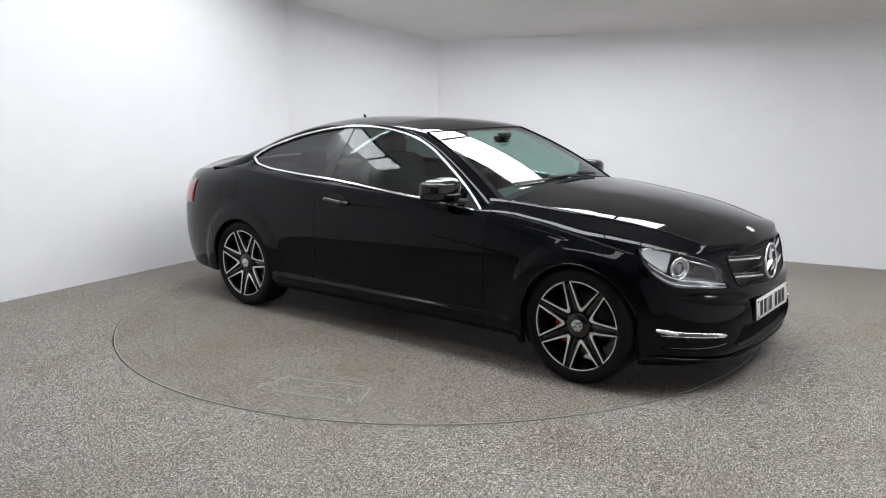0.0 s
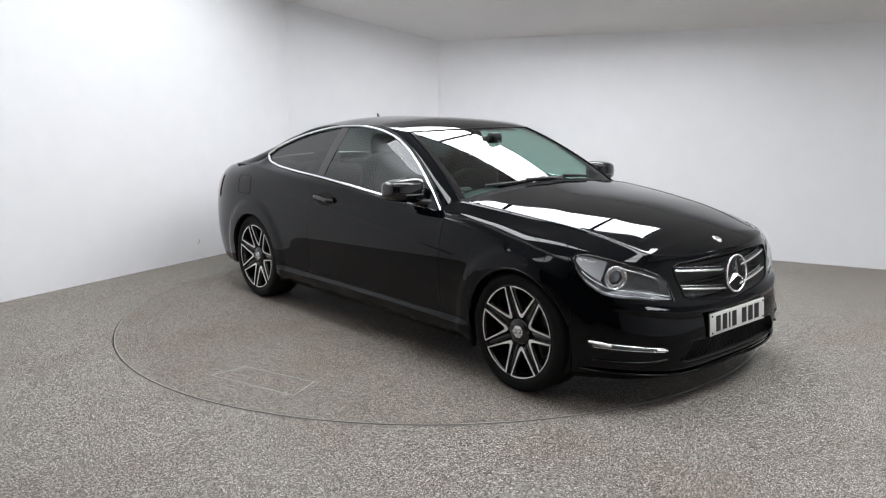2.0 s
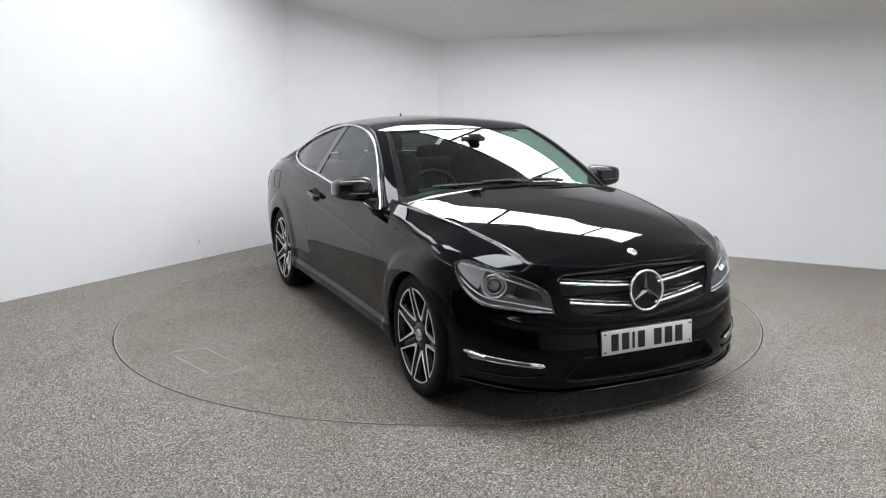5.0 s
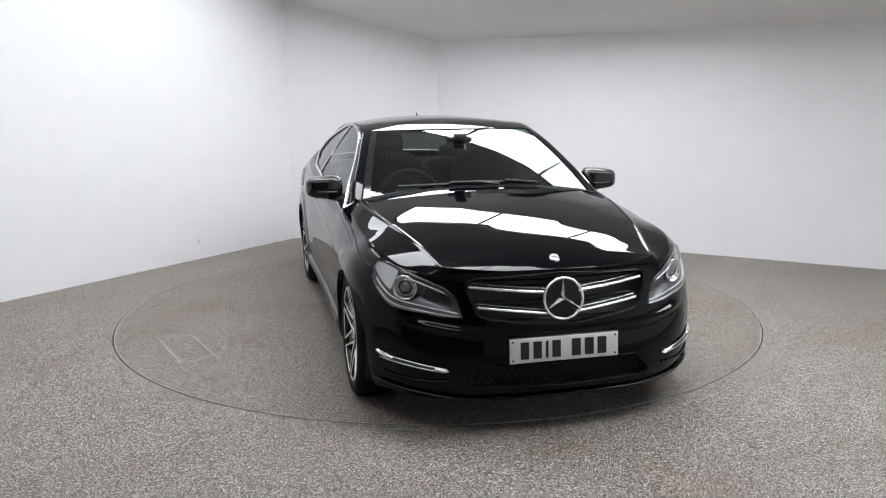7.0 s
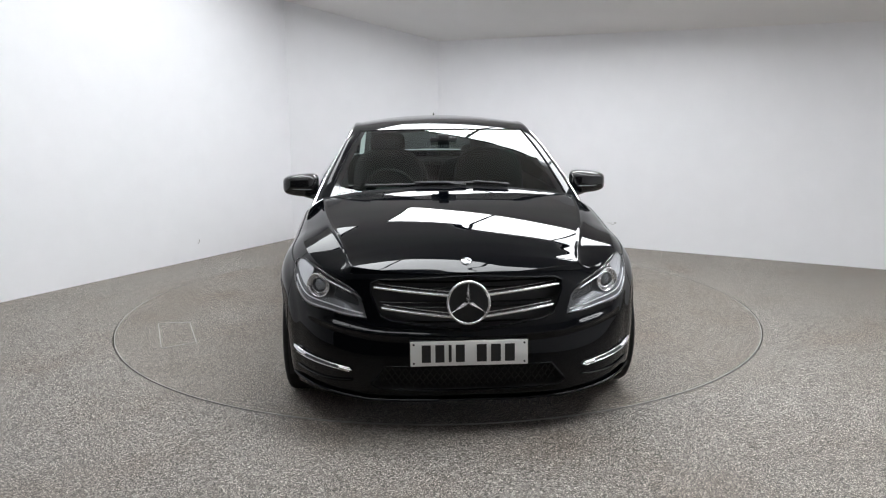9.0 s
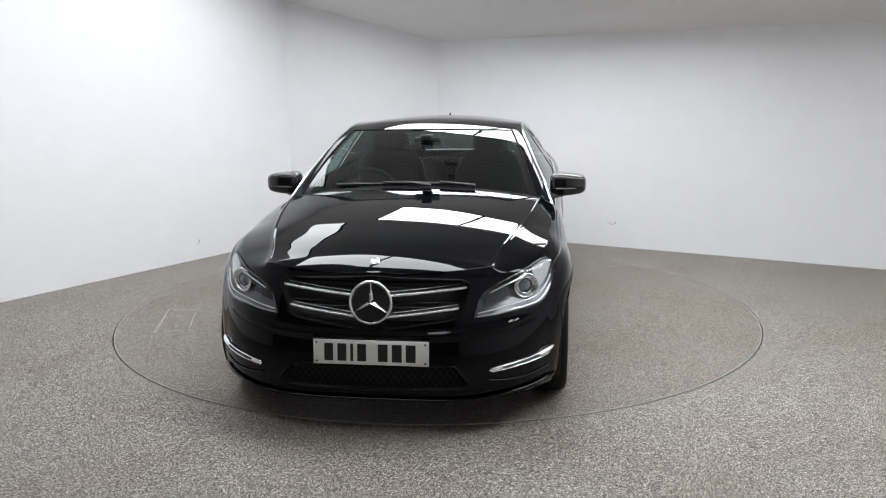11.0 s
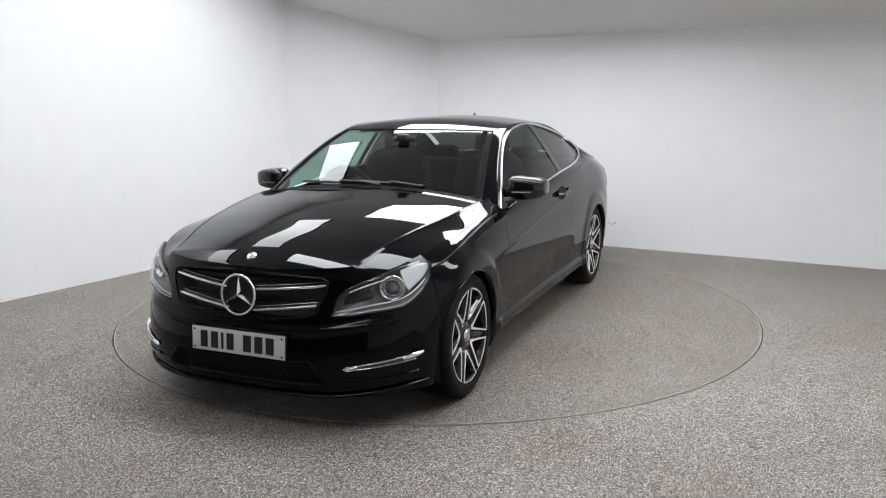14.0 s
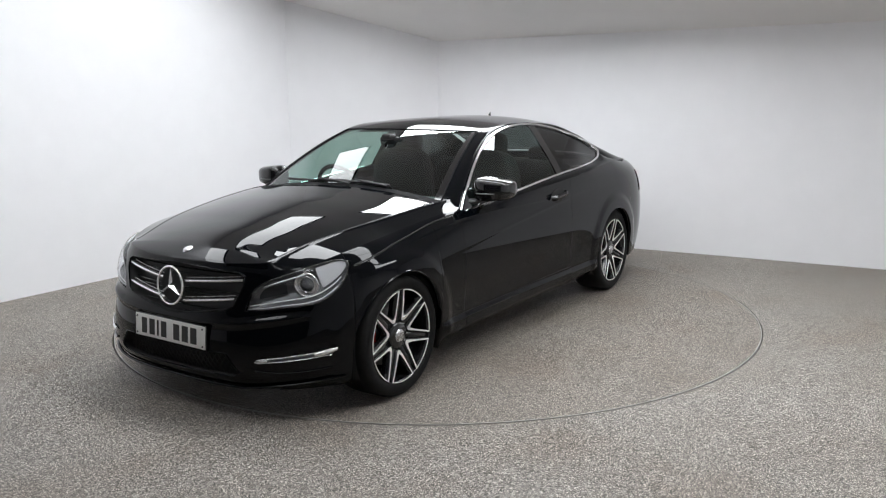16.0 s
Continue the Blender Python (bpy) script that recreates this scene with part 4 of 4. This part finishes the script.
sp = []
for y in np.linspace(-0.50, 0.50, 33):
    back = 0.10 * (y / 0.50) ** 2
    sp.append([(x + back, y, deck_z(min(x + back, -2.0), y) + h) for x, h in ((-2.25, -0.010), (-2.29, -0.004), (-2.335, 0.002), (-2.341, -0.003), (-2.33, -0.016), (-2.29, -0.026))])
link_mesh("boot_spoiler", *grid(np.array(sp), False, True), PAINT, car, "slim black boot spoiler")
rows = [[(-0.93 - 0.030 * h + r * 1.8 * math.cos(a), r * math.sin(a), 1.325 + h * 0.06) for h, r in ((0, 0.016), (0.4, 0.010), (0.8, 0.006), (1.0, 0.001))] for a in np.linspace(0, math.tau, 16, False)]
link_mesh("roof_aerial", *grid(np.array(rows), True), GLOSS, car, "small black roof aerial")

# wipers along the foot of the windscreen
def on_screen(y, up_, out):
    j = (y / 0.7 + 1) / 2 * (WS_N - 1)
    i = up_ * (len(WS) - 1)
    i0, j0 = int(min(i, len(WS) - 2)), int(min(max(j, 0), WS_N - 2))
    a, b = i - i0, j - j0
    p = (WS[i0, j0] * (1 - a) + WS[i0 + 1, j0] * a) * (1 - b) + (WS[i0, j0 + 1] * (1 - a) + WS[i0 + 1, j0 + 1] * a) * b
    return Vector(p) + Vector((0.45, 0, 0.9)) * out


for y0, u0, y1, u1 in ((-0.50, 0.125, 0.10, 0.145), (-0.06, 0.16, 0.36, 0.13)):
    wip = link_mesh("wiper", *sweep([on_screen(y0 + (y1 - y0) * k, u0 + (u1 - u0) * k, 0.012) for k in np.linspace(0, 1, 14)], 0.008, 6), MATT, car, "black wiper blade")
    link_mesh("wiper_arm", *sweep([on_screen(y0 + (y1 - y0) * 0.5, u0 + (u1 - u0) * 0.5, 0.024), on_screen(y1 * 0.8 + y0 * 0.2, u1 * 0.85, 0.030), on_screen(y1, 0.09, 0.03)], 0.008, 6), MATT, wip)
for sg in (1, -1):
    link_mesh("screen_seal", *sweep(WS[:, -1 if sg > 0 else 0] + np.array([0.002, 0, 0.002]), 0.005, 6), SCUTTLE, car)
link_mesh("screen_seal", *sweep(WS[-1] + np.array([0.0, 0, 0.001]), 0.004, 6), SCUTTLE, car)

# ---- the cabin ----
def shell_box(name, size, m, mat, bevel, label=""):
    return part(name, boxes((size, m), bevel=bevel), mat, car, label)


rows = [[(x, y, z) for y, z in ((-0.74, 0.90), (-0.72, 0.62), (-0.68, 0.30), (0.68, 0.30), (0.72, 0.62), (0.74, 0.90))] for x in np.linspace(1.02, -1.75, 8)]
link_mesh("cabin_tub", *grid(np.array(rows)), CLOTH, car, "dark cabin lining")
dash_rows = []
for y in np.linspace(-0.70, 0.70, 25):
    hood_ = 0.035 * math.exp(-((y + 0.36) / 0.17) ** 2)
    dash_rows.append([(0.98 - 0.10 * y * y, y, 0.925), (0.80, y, 0.930), (0.62, y, 0.925 + hood_), (0.54, y, 0.900 + hood_), (0.50, y, 0.82), (0.56, y, 0.60)])
link_mesh("dashboard", *grid(np.array(dash_rows)), DASH, car, "dark grey dashboard")
c = Vector((0.40, -0.36, 0.885))
steer = new("steering_wheel")
steer.parent = car
steer.matrix_basis = Matrix.Translation(c) @ pose(0, 0, 0, 0, -68, 0)
link_mesh("steering_rim", *sweep([(0.185 * math.cos(a), 0.185 * math.sin(a), 0) for a in np.linspace(0, math.tau, 40, False)], 0.015, 8, True), CLOTH, steer, "dark leather steering wheel rim")
part("steering_boss", boxes(((0.11, 0.15, 0.05), pose(0, 0, 0)), ((0.03, 0.34, 0.02), pose(0, 0, 0)), ((0.17, 0.04, 0.02), pose(-0.09, 0, 0)), bevel=0.008), MATT, steer)
for y in (-0.36, 0.36):
    seat = new("front_seat")
    seat.parent = car
    link_mesh("seat_back", *blob((-0.30, y, 0.80), (0.10, 0.25, 0.34), 0.55), CLOTH, seat)
    link_mesh("seat_cushion", *blob((-0.02, y, 0.47), (0.30, 0.26, 0.11), 0.55), CLOTH, seat)
    link_mesh("headrest", *blob((-0.36, y, 1.175), (0.055, 0.125, 0.085), 0.6), CLOTH, seat)
    for k in (-0.05, 0.05):
        link_mesh("headrest_post", *sweep([(-0.35, y + k, 1.02), (-0.355, y + k, 1.16)], 0.007, 6), SATIN, seat)
bench = new("rear_bench")
bench.parent = car
for y in (-0.34, 0.34):
    link_mesh("seat_back", *blob((-1.12, y, 0.76), (0.10, 0.30, 0.26), 0.5), CLOTH, bench)
    link_mesh("headrest", *blob((-1.17, y, 1.055), (0.05, 0.11, 0.065), 0.6), CLOTH, bench)
link_mesh("seat_cushion", *blob((-0.86, 0, 0.45), (0.27, 0.66, 0.10), 0.45), CLOTH, bench)
shell_box("parcel_shelf", (0.60, 1.24, 0.03), pose(-1.48, 0, 0.965), CLOTH, 0.008)
P = ROOF.copy()
P[..., 2] -= 0.03
link_mesh("headlining", *grid(P[1:-1, 2:-2]), CLOTH, car, "dark headlining")
shell_box("interior_mirror", (0.02, 0.17, 0.05), pose(0.31, 0.0, 1.225), MATT, 0.009, "black interior mirror")
shell_box("sensor_box", (0.07, 0.07, 0.035), pose(0.33, 0.0, 1.252), MATT, 0.010)


# ---- what moves: the turntable turns at a steady rate and carries the car ----
def motions():
    rows_table, rows_car = [], []
    for k in range(33):
        t = k * 0.5
        turn = pose(0, 0, 0, 0, 0, -39.05 - 5.327 * t)
        rows_table.append((t, turn))
        rows_car.append((t, turn @ pose(0.239, 0.011, 0)))
    walk(turntable, rows_table)
    walk(car, rows_car)


motions()
